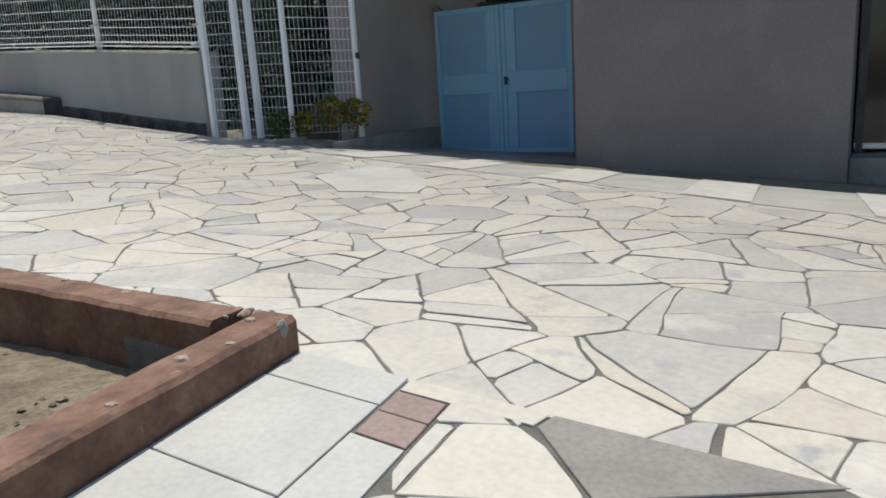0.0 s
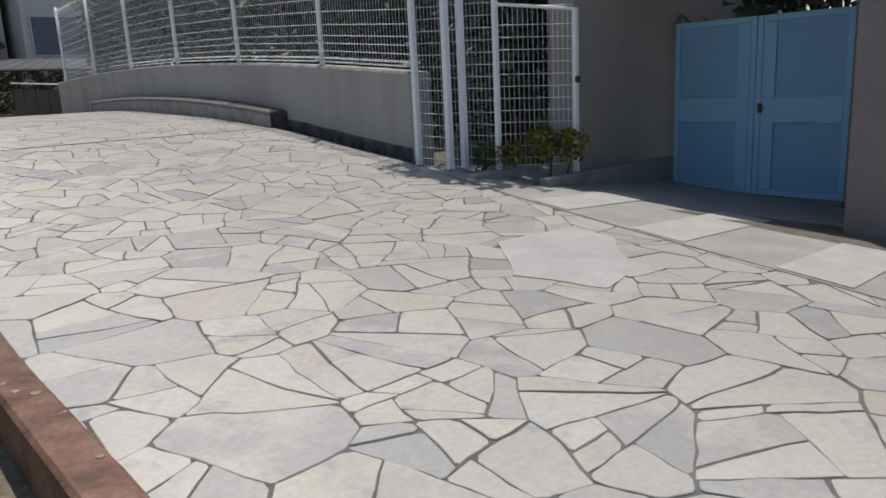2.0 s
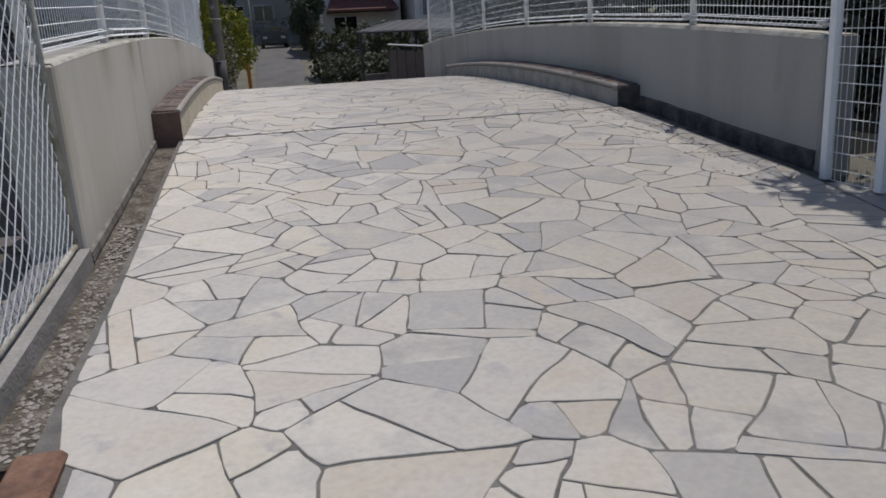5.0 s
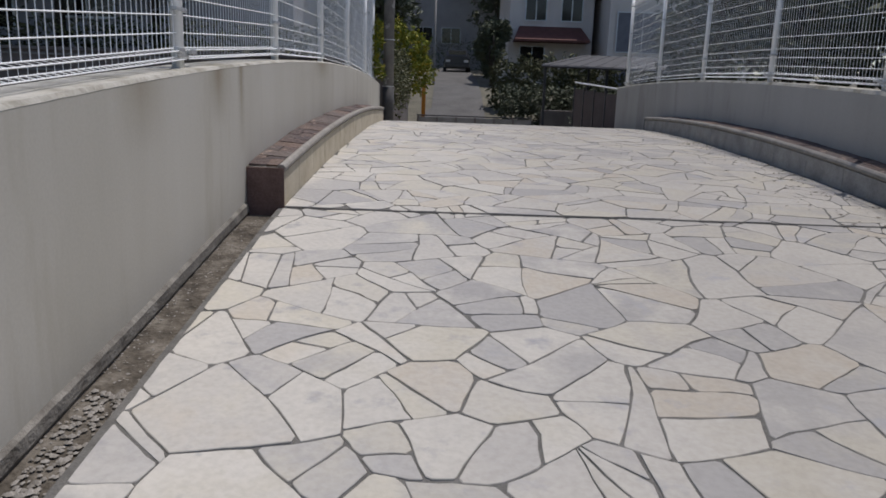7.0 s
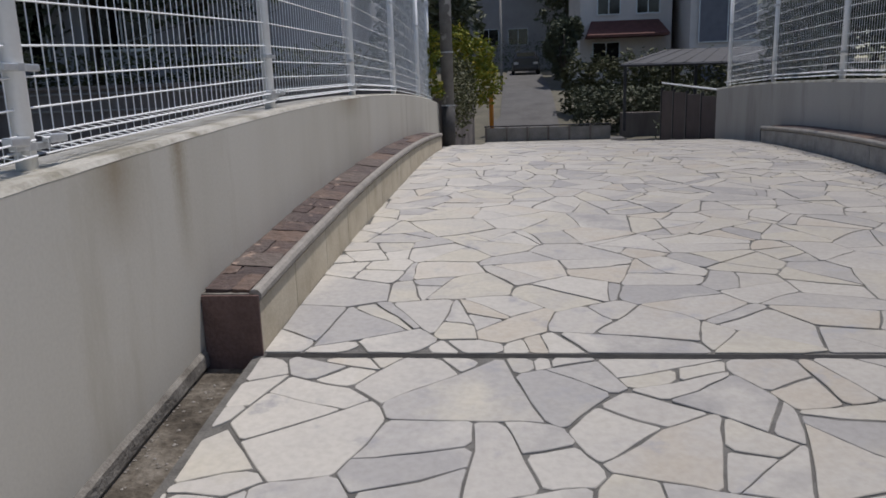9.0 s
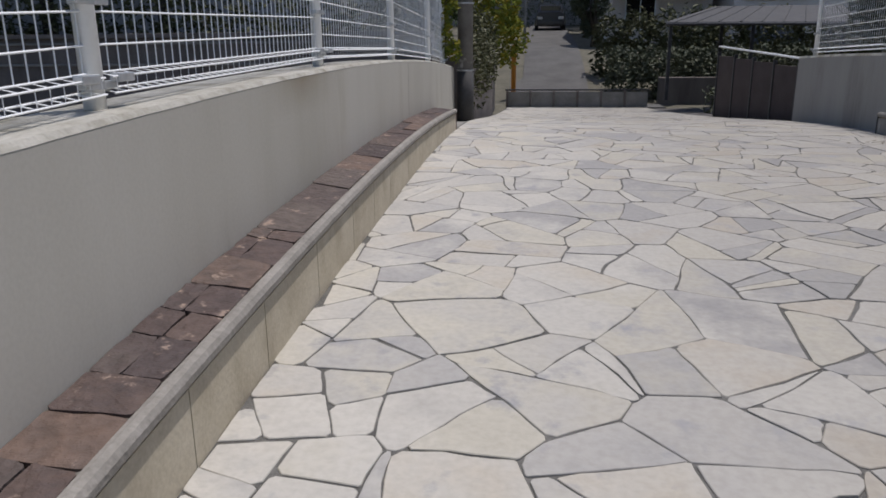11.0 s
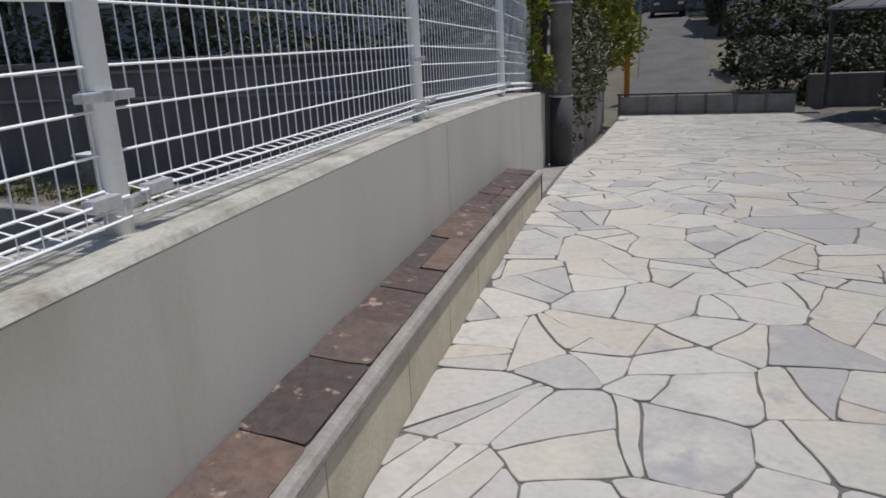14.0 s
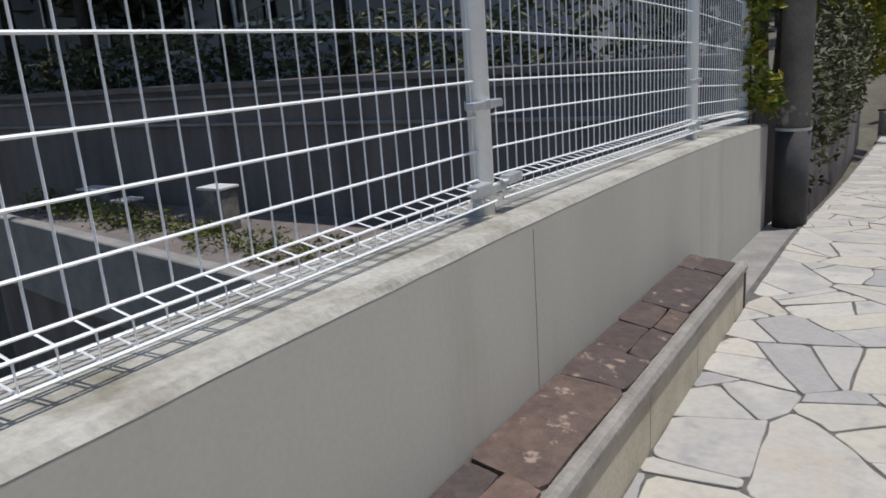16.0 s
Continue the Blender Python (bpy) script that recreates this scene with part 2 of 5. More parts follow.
M_SHRUB = mat("shrub_leaf", [(0.06, 0.075, 0.028), (0.15, 0.15, 0.03), (0.045, 0.06, 0.025), (0.11, 0.11, 0.03), (0.34, 0.24, 0.03), (0.08, 0.09, 0.03), (0.38, 0.30, 0.04)], 3, 0.7, 0.0, spread="island", fine_amt=0.1, spec=0.12)
M_GRASS = mat("weed_green", [(0.07, 0.085, 0.025), (0.12, 0.13, 0.04), (0.09, 0.11, 0.03)], 3, 0.8, 0.0, spread="island", fine_amt=0.1, spec=0.08)
M_BARK = mat("bark", [(0.05, 0.04, 0.03), (0.09, 0.075, 0.06)], 8, 0.95, 0.6)
M_ORANGE = mat("orange_post_plastic", [(0.55, 0.20, 0.03), (0.62, 0.25, 0.04)], 5, 0.5, 0.0, fine_amt=0.1)
M_HOUSE = mat("house_beige_plaster", [(0.62, 0.57, 0.53), (0.70, 0.65, 0.61)], 1.0, 0.9, 0.1)
# lighter than M_BROWN to make up for light missing under the canopy
M_BROWN_LIFTED = mat("lifted_beige_plaster", [(0.35, 0.305, 0.275), (0.41, 0.36, 0.325)], 1.0, 0.9, 0.1)
M_HOUSE2 = mat("house_grey_siding", [(0.36, 0.345, 0.345), (0.43, 0.415, 0.415)], 1.0, 0.85, 0.1)
M_ROOF = mat("red_brown_roof_tile", [(0.10, 0.045, 0.04), (0.15, 0.065, 0.055)], 4, 0.8, 0.3)
M_ROOFD = mat("dark_roof", [(0.05, 0.05, 0.055), (0.08, 0.08, 0.085)], 3, 0.8, 0.3)
M_SHUTTER = mat("grey_blue_shutter", [(0.15, 0.155, 0.18), (0.19, 0.195, 0.22)], 3, 0.6, 0.05)
M_CAR = mat("dark_car_paint", [(0.03, 0.03, 0.035), (0.04, 0.04, 0.045)], 2, 0.25, 0.0, spec=0.6)
M_TYRE = mat("tyre_rubber", [(0.02, 0.02, 0.02), (0.03, 0.03, 0.03)], 9, 0.9, 0.1)
M_PANEL = mat("dark_brown_panel", [(0.075, 0.058, 0.058), (0.10, 0.08, 0.078)], 3, 0.7, 0.05)
M_LITTER = mat("dry_leaf", [(0.06, 0.045, 0.03), (0.10, 0.075, 0.045), (0.05, 0.04, 0.03)], 6, 0.9, 0.0, spread="island")
M_WHITEBOX = mat("white_plastic", [(0.55, 0.55, 0.54), (0.65, 0.65, 0.64)], 5, 0.5, 0.0, fine_amt=0.1)


# ---- building helpers ----
def part(name, bm, material, parent=None, label="", smooth=False):
    me = bpy.data.meshes.new(name)
    if smooth:
        for f in bm.faces:
            f.smooth = True
    bm.to_mesh(me)
    bm.free()
    me.materials.append(material)
    ob = new(name, me)
    if parent is not None:
        ob.parent = parent
    if label:
        ob["label"] = label
    return ob


def raw(name, verts, faces, material, parent=None, label="", smooth=False):
    me = bpy.data.meshes.new(name)
    me.from_pydata([tuple(v) for v in verts], [], faces)
    if smooth:
        me.polygons.foreach_set("use_smooth", [True] * len(me.polygons))
    me.materials.append(material)
    ob = new(name, me)
    if parent is not None:
        ob.parent = parent
    if label:
        ob["label"] = label
    return ob


def thing(name, label, category, group="", kind=""):
    return tagged(new(name), label, category, group, kind)


def add_box(bm, a, b, bevel=0.0):
    vs = [bm.verts.new((x, y, z)) for x in (a[0], b[0]) for y in (a[1], b[1]) for z in (a[2], b[2])]
    q = [(0, 1, 3, 2), (4, 6, 7, 5), (0, 4, 5, 1), (2, 3, 7, 6), (0, 2, 6, 4), (1, 5, 7, 3)]
    fs = [bm.faces.new([vs[i] for i in f]) for f in q]
    if bevel:
        es = list({e for f in fs for e in f.edges})
        bmesh.ops.bevel(bm, geom=es, offset=bevel, segments=2, affect="EDGES", profile=0.6)
    return bm


def box(a, b, bevel=0.0):
    return add_box(bmesh.new(), a, b, bevel)


def tube(bm, pts, r, n=6, caps=True):
    """A tube along pts; r: one radius, or one for each point."""
    rs = r if isinstance(r, (list, tuple)) else [r] * len(pts)
    pts = [Vector(p) for p in pts]
    rings = []
    for i, p in enumerate(pts):
        d = (pts[min(i + 1, len(pts) - 1)] - pts[max(i - 1, 0)]).normalized()
        u = d.cross(Vector((0, 0, 1)) if abs(d.z) < 0.9 else Vector((0, 1, 0))).normalized()
        w = d.cross(u)
        rings.append([bm.verts.new(p + (u * math.cos(2 * math.pi * k / n) + w * math.sin(2 * math.pi * k / n)) * rs[i]) for k in range(n)])
    for a, b in zip(rings, rings[1:]):
        for k in range(n):
            bm.faces.new((a[k], a[(k + 1) % n], b[(k + 1) % n], b[k]))
    if caps and n > 2:
        bm.faces.new(rings[0][::-1])
        bm.faces.new(rings[-1])
    return bm


def prism(poly, z0, z1, bevel=0.0):
    """An upright solid over a plan outline."""
    bm = bmesh.new()
    low = [bm.verts.new((x, y, z0)) for x, y in poly]
    high = [bm.verts.new((x, y, z1)) for x, y in poly]
    n = len(poly)
    bm.faces.new(low[::-1])
    bm.faces.new(high)
    for k in range(n):
        bm.faces.new((low[k], low[(k + 1) % n], high[(k + 1) % n], high[k]))
    bmesh.ops.recalc_face_normals(bm, faces=bm.faces)
    if bevel:
        bmesh.ops.bevel(bm, geom=bm.edges[:], offset=bevel, segments=1, affect="EDGES")
    return bm


KNOTS = [(-30, -0.9), (-6, -0.30), (0, -0.06), (2, 0.07), (4, 0.19), (6, 0.34), (8, 0.54), (10, 0.77), (12, 0.90), (14, 0.975), (16, 1.02), (18, 0.995), (20, 0.90), (22, 0.74), (24, 0.57), (26, 0.42), (28, 0.29), (30, 0.17), (32, 0.08), (33.4, 0.12), (35, 0.50), (38, 1.15), (42, 1.70), (53, 2.45), (75, 3.3), (120, 3.6), (400, 3.6)]


def floor_z(y):
    """The height of the walkway along its length."""
    ks = KNOTS
    if y <= ks[0][0]:
        return ks[0][1]
    if y >= ks[-1][0]:
        return ks[-1][1]
    i = max(k for k in range(len(ks) - 1) if ks[k][0] <= y)

    def slope(j):
        if j <= 0 or j >= len(ks) - 1:
            return 0.0
        return (ks[j + 1][1] - ks[j - 1][1]) / (ks[j + 1][0] - ks[j - 1][0])
    (y0, z0), (y1, z1) = ks[i], ks[i + 1]
    h = y1 - y0
    s = (y - y0) / h
    return (z0 * (1 + 2 * s) * (1 - s) ** 2 + h * slope(i) * s * (1 - s) ** 2 + z1 * s * s * (3 - 2 * s) + h * slope(i + 1) * s * s * (s - 1))


def wall_top(y):
    """The arc of the right parapet's top."""
    return 1.830 - 0.0050 * (y - 16.6) ** 2


def wall_top_left(y):
    return 1.843 - 0.0062 * (y - 14.45) ** 2


def ground_at(x, y):
    """Height of the earth beside and under the walkway; a stream bed crosses under it."""
    z = floor_z(y) - 0.06
    if x > 4.7 and y < 7.2:
        z = floor_z(y) - 0.03 - 0.10 * min(x - 4.7, 3.0)
    if (x < -0.35 or x > 5.2 or True) and 7.6 < y < 20.6:
        d = min(y - 7.6, 20.6 - y)
        z = min(z, max(-2.3, z - d * 4.0 - 0.4)) if d > 0 else z
    return z


# ---- ground ----
def ground_sheet():
    xs = [-400, -120, -40, -20, -10, -6, -3, -1.5, -0.5, 0.3, 1.5, 3, 4.6, 5.4, 6.5, 8, 11, 16, 25, 60, 150, 400]
    ys = [-400, -100, -40, -20, -10, -6, -3, 0, 2, 4, 5.5, 7, 7.6, 7.9, 8.4, 9, 11, 14, 17, 19, 19.8, 20.3, 20.6, 22, 24, 26, 28, 30, 32, 33.4, 34, 35, 36, 38, 40, 42, 46, 53, 70, 150, 400]
    vs = [(x, y, ground_at(x, y) - (0.6 if -3.1 < x < 0.35 and 0.5 < y < 5.0 else 0.16 if -0.4 < x < 4.8 and y < 33 else 0.0)) for y in ys for x in xs]
    n = len(xs)
    fs = [(j * n + i, j * n + i + 1, (j + 1) * n + i + 1, (j + 1) * n + i) for j in range(len(ys) - 1) for i in range(n - 1)]
    return tagged(raw("ground", vs, fs, M_GROUND), "dark bare earth sheet under and around the bridge", "ground", kind="structure")


ground_sheet()


def strip(name, x0, x1, ys, dz, thick, material, label, category="pavement", kind="structure", drop=None):
    """A solid strip of ground that follows the walkway's height, from x0 to x1 (numbers or functions of y)."""
    fx0 = x0 if callable(x0) else (lambda y: x0)
    fx1 = x1 if callable(x1) else (lambda y: x1)
    vs, fs = [], []
    for y in ys:
        z = floor_z(y) + dz
        for x in (fx0(y), fx1(y)):
            zz = z - (drop(x, y) if drop else 0.0)
            vs += [(x, y, zz), (x, y, zz - thick)]
    for j in range(len(ys) - 1):
        a, b = 4 * j, 4 * j + 4
        fs += [(a, a + 2, b + 2, b), (a + 1, b + 1, b + 3, a + 3), (a, b, b + 1, a + 1), (a + 2, a + 3, b + 3, b + 2)]
    fs += [(0, 1, 3, 2), (len(vs) - 4, len(vs) - 2, len(vs) - 1, len(vs) - 3)]
    return tagged(raw(name, vs, fs, material), label, category, kind=kind)


def steps(a, b, d):
    n = max(1, round((b - a) / d))
    return [a + (b - a) * i / n for i in range(n + 1)]


def paving_left(y):
    if y < 1.0:
        return -4.0
    return 0.25 if y < 20.3 else 0.25 + 0.012 * (y - 20.3)


def paving_right(y):
    if y < 7.0:
        return 3.55 + 0.178 * max(y, -5)
    if y < 10.0:
        return 4.80
    if y < 18.0:
        return 4.755
    return 4.755 - 0.030 * (y - 18.0)


deck = strip("approach_pavement", lambda y: paving_left(y) - 0.03 if y > 1.45 else -4.2, lambda y: paving_right(y) + 0.03, steps(-6, 1.0, 0.5) + [1.45, 1.452] + steps(1.6, 10.018, 0.5), -0.005, 0.35, M_MORTAR, "sloping crazy-paved approach in grey mortar", "pavement")
bridge = strip("bridge_deck", lambda y: paving_left(y) - 0.03, lambda y: paving_right(y) + 0.03, steps(10.022, 31.72, 0.5), -0.005, 0.35, M_MORTAR, "arched crazy-paved bridge deck in grey mortar", "pavement")


strip("slab_bed", -0.3, 0.2, [1.454, 1.6, 1.78], -0.0055, 0.2, M_MORTAR, "grey mortar bed under the slabs by the planter", "pavement")


def wall(name, x0, x1, y0, y1, label, material, top):
    """A rendered parapet whose top is an arc along the walk."""
    bm = bmesh.new()
    ys = steps(y0, y1, 0.4)
    rows = []
    for k, y in enumerate([y0, y0 + 0.012, y0 + 0.035] + ys[1:-1] + [y1 - 0.02, y1]):
        t = top(y)
        b = min(floor_z(y) - 0.25, -0.2)
        e = (0.035, 0.010, 0.0)[k] if k < 3 else 0.02 if y == y1 else 0.0
        rows.append([bm.verts.new(p) for p in ((x0 + e, y, b), (x1 - e, y, b), (x1 - e, y, t - 0.014), (x1 - e - 0.016, y, t - 0.003), (x0 + e + 0.02, y, t - 0.003), (x0 + e, y, t - 0.022))])
    for a, b in zip(rows, rows[1:]):
        for k in range(6):
            bm.faces.new((a[k], b[k], b[(k + 1) % 6], a[(k + 1) % 6]))
    bm.faces.new(rows[0])
    bm.faces.new(rows[-1][::-1])
    bmesh.ops.recalc_face_normals(bm, faces=bm.faces)
    return tagged(part(name, bm, material), label, "wall", kind="structure")


def coping(name, x0, x1, y0, y1, wall_ob, top):
    """The rough, weathered top of a parapet, a little uneven at its lip."""
    bm = bmesh.new()
    ys = steps(y0 + 0.03, y1 - 0.015, 0.12)
    rows = []
    for y in ys:
        t = top(y) + 0.004
        j = 0.005 * noise.noise((0, y * 2.3, x0)) + 0.005 * noise.noise((3, y * 9, x0))
        rows.append([bm.verts.new(p) for p in ((x0 - 0.002, y, t - 0.03), (x0 + 0.012, y, t), (x1 - 0.016 + j, y, t + j * 0.3), (x1 + 0.001, y, t - 0.016 - abs(j) * 0.5))])
    for a, b in zip(rows, rows[1:]):
        for k in range(3):
            bm.faces.new((a[k], a[k + 1], b[k + 1], b[k]))
    bmesh.ops.recalc_face_normals(bm, faces=bm.faces)
    return part(name, bm, M_COPE, wall_ob, "weathered pale concrete wall top", smooth=False)


wl = wall("wall_left", -0.30, 0.0, 6.86, 20.43, "low grey-beige rendered parapet wall with a curved top", M_WALL, wall_top_left)
coping("coping", -0.30, 0.0, 6.86, 20.43, wl, wall_top_left)
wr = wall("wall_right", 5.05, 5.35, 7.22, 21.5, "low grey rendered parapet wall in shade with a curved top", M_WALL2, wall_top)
coping("coping", 5.05, 5.35, 7.22, 21.5, wr, wall_top)

strip("expansion_joint", 0.27, 4.74, [10.0, 10.04], -0.0040, 0.05, M_JOINT, "dark open expansion joint across the paving", "joint")

# side strips of ground
strip("gutter_dirt", 0.0, 0.245, steps(6.9, 9.99, 0.3), -0.055, 0.2, M_DIRT, "narrow dirty concrete gutter beside the parapet", "gutter")
strip("gutter_gravel_bed", 0.03, 0.245, steps(4.86, 6.898, 0.3), -0.05, 0.2, M_DIRT, "narrow gutter filled with dirt and gravel", "gutter")
strip("kerb", -0.22, 0.03, steps(4.86, 6.85, 0.5), 0.06, 0.4, M_CONC, "low worn concrete kerb carrying the chain-link fence", "kerb")
strip("path_edge", 0.0, 0.25, steps(18.35, 20.9, 0.3), -0.02, 0.2, M_CONC, "plain grey concrete strip beside the paving", "pavement")
strip("gutter_right", 4.80, 5.05, steps(6.9, 10.0, 0.4), -0.05, 0.2, M_FOOT, "dark gutter strip along the foot of the wall", "gutter")
strip("verge_right", lambda y: paving_right(y), 5.05, steps(18.05, 21.5, 0.4), -0.03, 0.2, M_CONC, "grey concrete strip beside the paving", "pavement")
strip("apron", lambda y: paving_right(y) + 0.035, 7.62, steps(-6, 6.85, 0.5), -0.004, 0.25, M_APRON, "smooth grey concrete apron sloping down to the gate", "pavement", drop=lambda x, y: 0.10 * max(0, x - 4.7))
strip("road", lambda y: 0.35 if y < 36 else 0.75, lambda y: 4.9 if y < 33.0 else 2.9, [31.74, 32.2, 32.6, 32.97, 33.0, 33.4, 33.8, 34.3, 35, 36, 37, 38, 40, 42, 45, 53, 60, 70], 0.01, 0.2, M_ASPHALT, "grey asphalt lane leading away between hedges", "road")
# M_FOOT's dark grey paints in the shade lying on this asphalt
strip("verge_far", lambda y: paving_right(y) + 0.032, 6.2, steps(21.52, 31.7, 0.6), -0.02, 0.2, M_FOOT, "shade-darkened asphalt beside the end of the paving", "pavement")


# ---- fences ----
PITCH = 0.061
RUNGS = [0.19, 0.285, 0.38, 0.515, 0.675, 0.825, 0.975, 1.125, 1.275, 1.425, 1.575]
FENCE_H = 1.74


def mesh_panel(bm, p0, p1, z0, z1, side, height=FENCE_H, fold=True, rungs=RUNGS, r=0.0027, pitch=PITCH):
    """Welded wire between two plan points; the foot and head are folded into a trough towards side."""
    a, b = Vector((*p0, 0)), Vector((*p1, 0))
    d = b - a
    length = d.length
    d.normalize()
    out = Vector((-d.y, d.x, 0)) * side

    def at(s, h, o=0.0):
        q = a + d * s + out * o
        return (q.x, q.y, z0 + (z1 - z0) * s / length + h)
    f = 0.055
    foot = [(0.060, 0.0), (0.050, f), (0.098, f), (0.110, 0.0)]
    head = [(height - 0.11, 0.0), (height - 0.098, f), (height - 0.05, f), (height - 0.06, 0.0)]
    prof = foot + head if fold else [(0.04, 0.0), (height, 0.0)]
    n = int(length / pitch)
    for i in range(n):
        s = (length - (n - 1) * pitch) / 2 + i * pitch
        tube(bm, [at(s, h, o) for h, o in prof], r, 4, False)
    lines = [(h, 0.0) for h in rungs if h < height - 0.1]
    lines += prof
    for h, o in lines:
        oo = o + (0.006 if o == 0 else 0)
        tube(bm, [at(0.02, h, oo), at(length - 0.02, h, oo)], r * 1.25, 4, False)
    return bm


def fence_post(x, y, z, height, parent, side, r=0.033):
    bm = bmesh.new()
    tube(bm, [(x, y, z), (x, y, z + height)], r, 14)
    tube(bm, [(x, y, z + height), (x, y, z + height + 0.012)], [r * 1.06, r * 0.8], 14)
    p = part("post", bm, M_WHITE, parent, smooth=True)
    for h in (0.075, 0.315, 1.1, 1.65):
        if h > height:
            continue
        bm = bmesh.new()
        tube(bm, [(x, y, z + h - 0.012), (x, y, z + h + 0.012)], r + 0.006, 12)
        add_box(bm, (x - 0.014 + side * 0.02, y - 0.085, z + h - 0.011), (x + 0.014 + side * 0.02, y + 0.085, z + h + 0.011), 0.004)
        if h < 0.1:
            for s in (-1, 1):
                add_box(bm, (x - 0.008 + side * 0.035, y + s * 0.095 - 0.045, z + h + 0.006), (x + 0.026 + side * 0.035, y + s * 0.095 + 0.045, z + h + 0.034), 0.005)
        bmesh.ops.recalc_face_normals(bm, faces=bm.faces)
        part("clamp", bm, M_GALV, p, "galvanised clamp bracket")


def parapet_fence(x, posts, side, label, group, top):
    f = thing("mesh_fence", label, "fence", group)
    for y in posts:
        fence_post(x, y, top(y), FENCE_H + 0.04, f, side)
    for y0, y1 in zip(posts, posts[1:]):
        part("mesh_panel", mesh_panel(bmesh.new(), (x, y0), (x, y1), top(y0), top(y1), -side), M_WHITE, f)
    return f


parapet_fence(-0.155, [6.98, 9.225, 11.625, 14.025, 16.425, 18.825, 20.32], 1, "white coated welded mesh fence on the parapet", "parapet fences", wall_top_left)
parapet_fence(5.19, [7.32, 9.225, 11.625, 14.025, 16.425, 18.825, 21.225], -1, "white coated welded mesh fence on the shaded parapet", "parapet fences", wall_top)


def chain_link():
    """Sagging diamond mesh in a pipe frame."""
    f = thing("chain_link_fence", "galvanised diamond chain-link fence in a rusty white pipe frame", "fence")
    x, y0, y1, h = -0.045, 4.9, 6.83, 2.1

    def base(y):
        return floor_z(y) + 0.075
    bm = bmesh.new()
    d = 0.115

    def bulge(y, z):
        return x + 0.045 * math.sin(math.pi * min(1, max(0, (y - y0) / (y1 - y0)))) * (1 - min(1, z / 1.2)) * math.sin(min(1, z / 0.35) * 1.57) + 0.006 * noise.noise((y * 5, z * 5, 1))
    n = int((y1 - y0 + h) / d)
    for s in (1, -1):
        for i in range(n):
            pts = []
            k0 = y0 - h + i * d if s > 0 else y0 + i * d
            for j in range(22):
                z = h * j / 21
                y = k0 + s * z
                if y0 <= y <= y1:
                    pts.append((bulge(y, z) + 0.003 * s, y, base(y) + z))
            if len(pts) > 1:
                tube(bm, pts, 0.0034, 4, False)
    part("diamond_mesh", bm, M_WIRE, f)
    for pts in ([(x, y1, base(y1) - 0.02), (x, y1, base(y1) + h)], [(x, y0, base(y0) - 0.02), (x, y0, base(y0) + h)], [(x, y0, base(y0) + 0.01), (x, y1, base(y1) + 0.01)], [(x, y0, base(y0) + h), (x, y1, base(y1) + h)]):
        part("frame_pipe", tube(bmesh.new(), pts, 0.019, 10), M_COPE, f, "rust-stained white pipe", smooth=True)
    return f


chain_link()


def side_gate():
    g = thing("mesh_gate", "tall white mesh gate and side panels beside a planting strip", "gate")

    def post(x, y, z, h, w):
        part("post", box((x - w / 2, y - w / 2, z), (x + w / 2, y + w / 2, z + h), 0.006), M_WHITE, g)
    gz = 0.40
    post(4.92, 6.98, gz, 2.75, 0.06)
    post(4.97, 6.52, gz - 0.03, 2.75, 0.065)
    post(5.16, 6.50, gz - 0.03, 2.75, 0.065)
    post(5.27, 6.10, gz - 0.08, 2.05, 0.05)
    post(5.90, 5.60, gz - 0.15, 1.68, 0.05)
    even = [0.15 * k for k in range(1, 18)]
    for a, b, h in (((4.92, 6.98), (4.97, 6.52), 2.6), ((4.97, 6.52), (5.16, 6.50), 2.6), ((5.16, 6.50), (5.27, 6.10), 2.1), ((5.27, 6.10), (5.90, 5.60), 1.62)):
        bm = mesh_panel(bmesh.new(), a, b, gz - 0.04, gz - 0.06, 1, h, False, [0.12 * k for k in range(1, 22)], 0.0022, 0.05)
        part("mesh_panel", bm, M_WHITE, g)
    bm = tube(bmesh.new(), [(5.27, 6.10, gz + 1.60), (5.90, 5.60, gz + 1.52)], 0.016, 8)
    part("top_rail", bm, M_WHITE, g)
    bm = box((5.875, 5.555, gz + 0.80), (5.925, 5.60, gz + 0.87), 0.01)
    part("padlock", bm, M_FRAME, g, "dark padlock")
    return g


side_gate()


# ---- ledges along the parapets ----
def ledge_top_left(y):
    return 1.288 - 0.0085 * (y - 15.3) ** 2


def ledge_top_right(y):
    return 1.255 - 0.0085 * (y - 15.6) ** 2


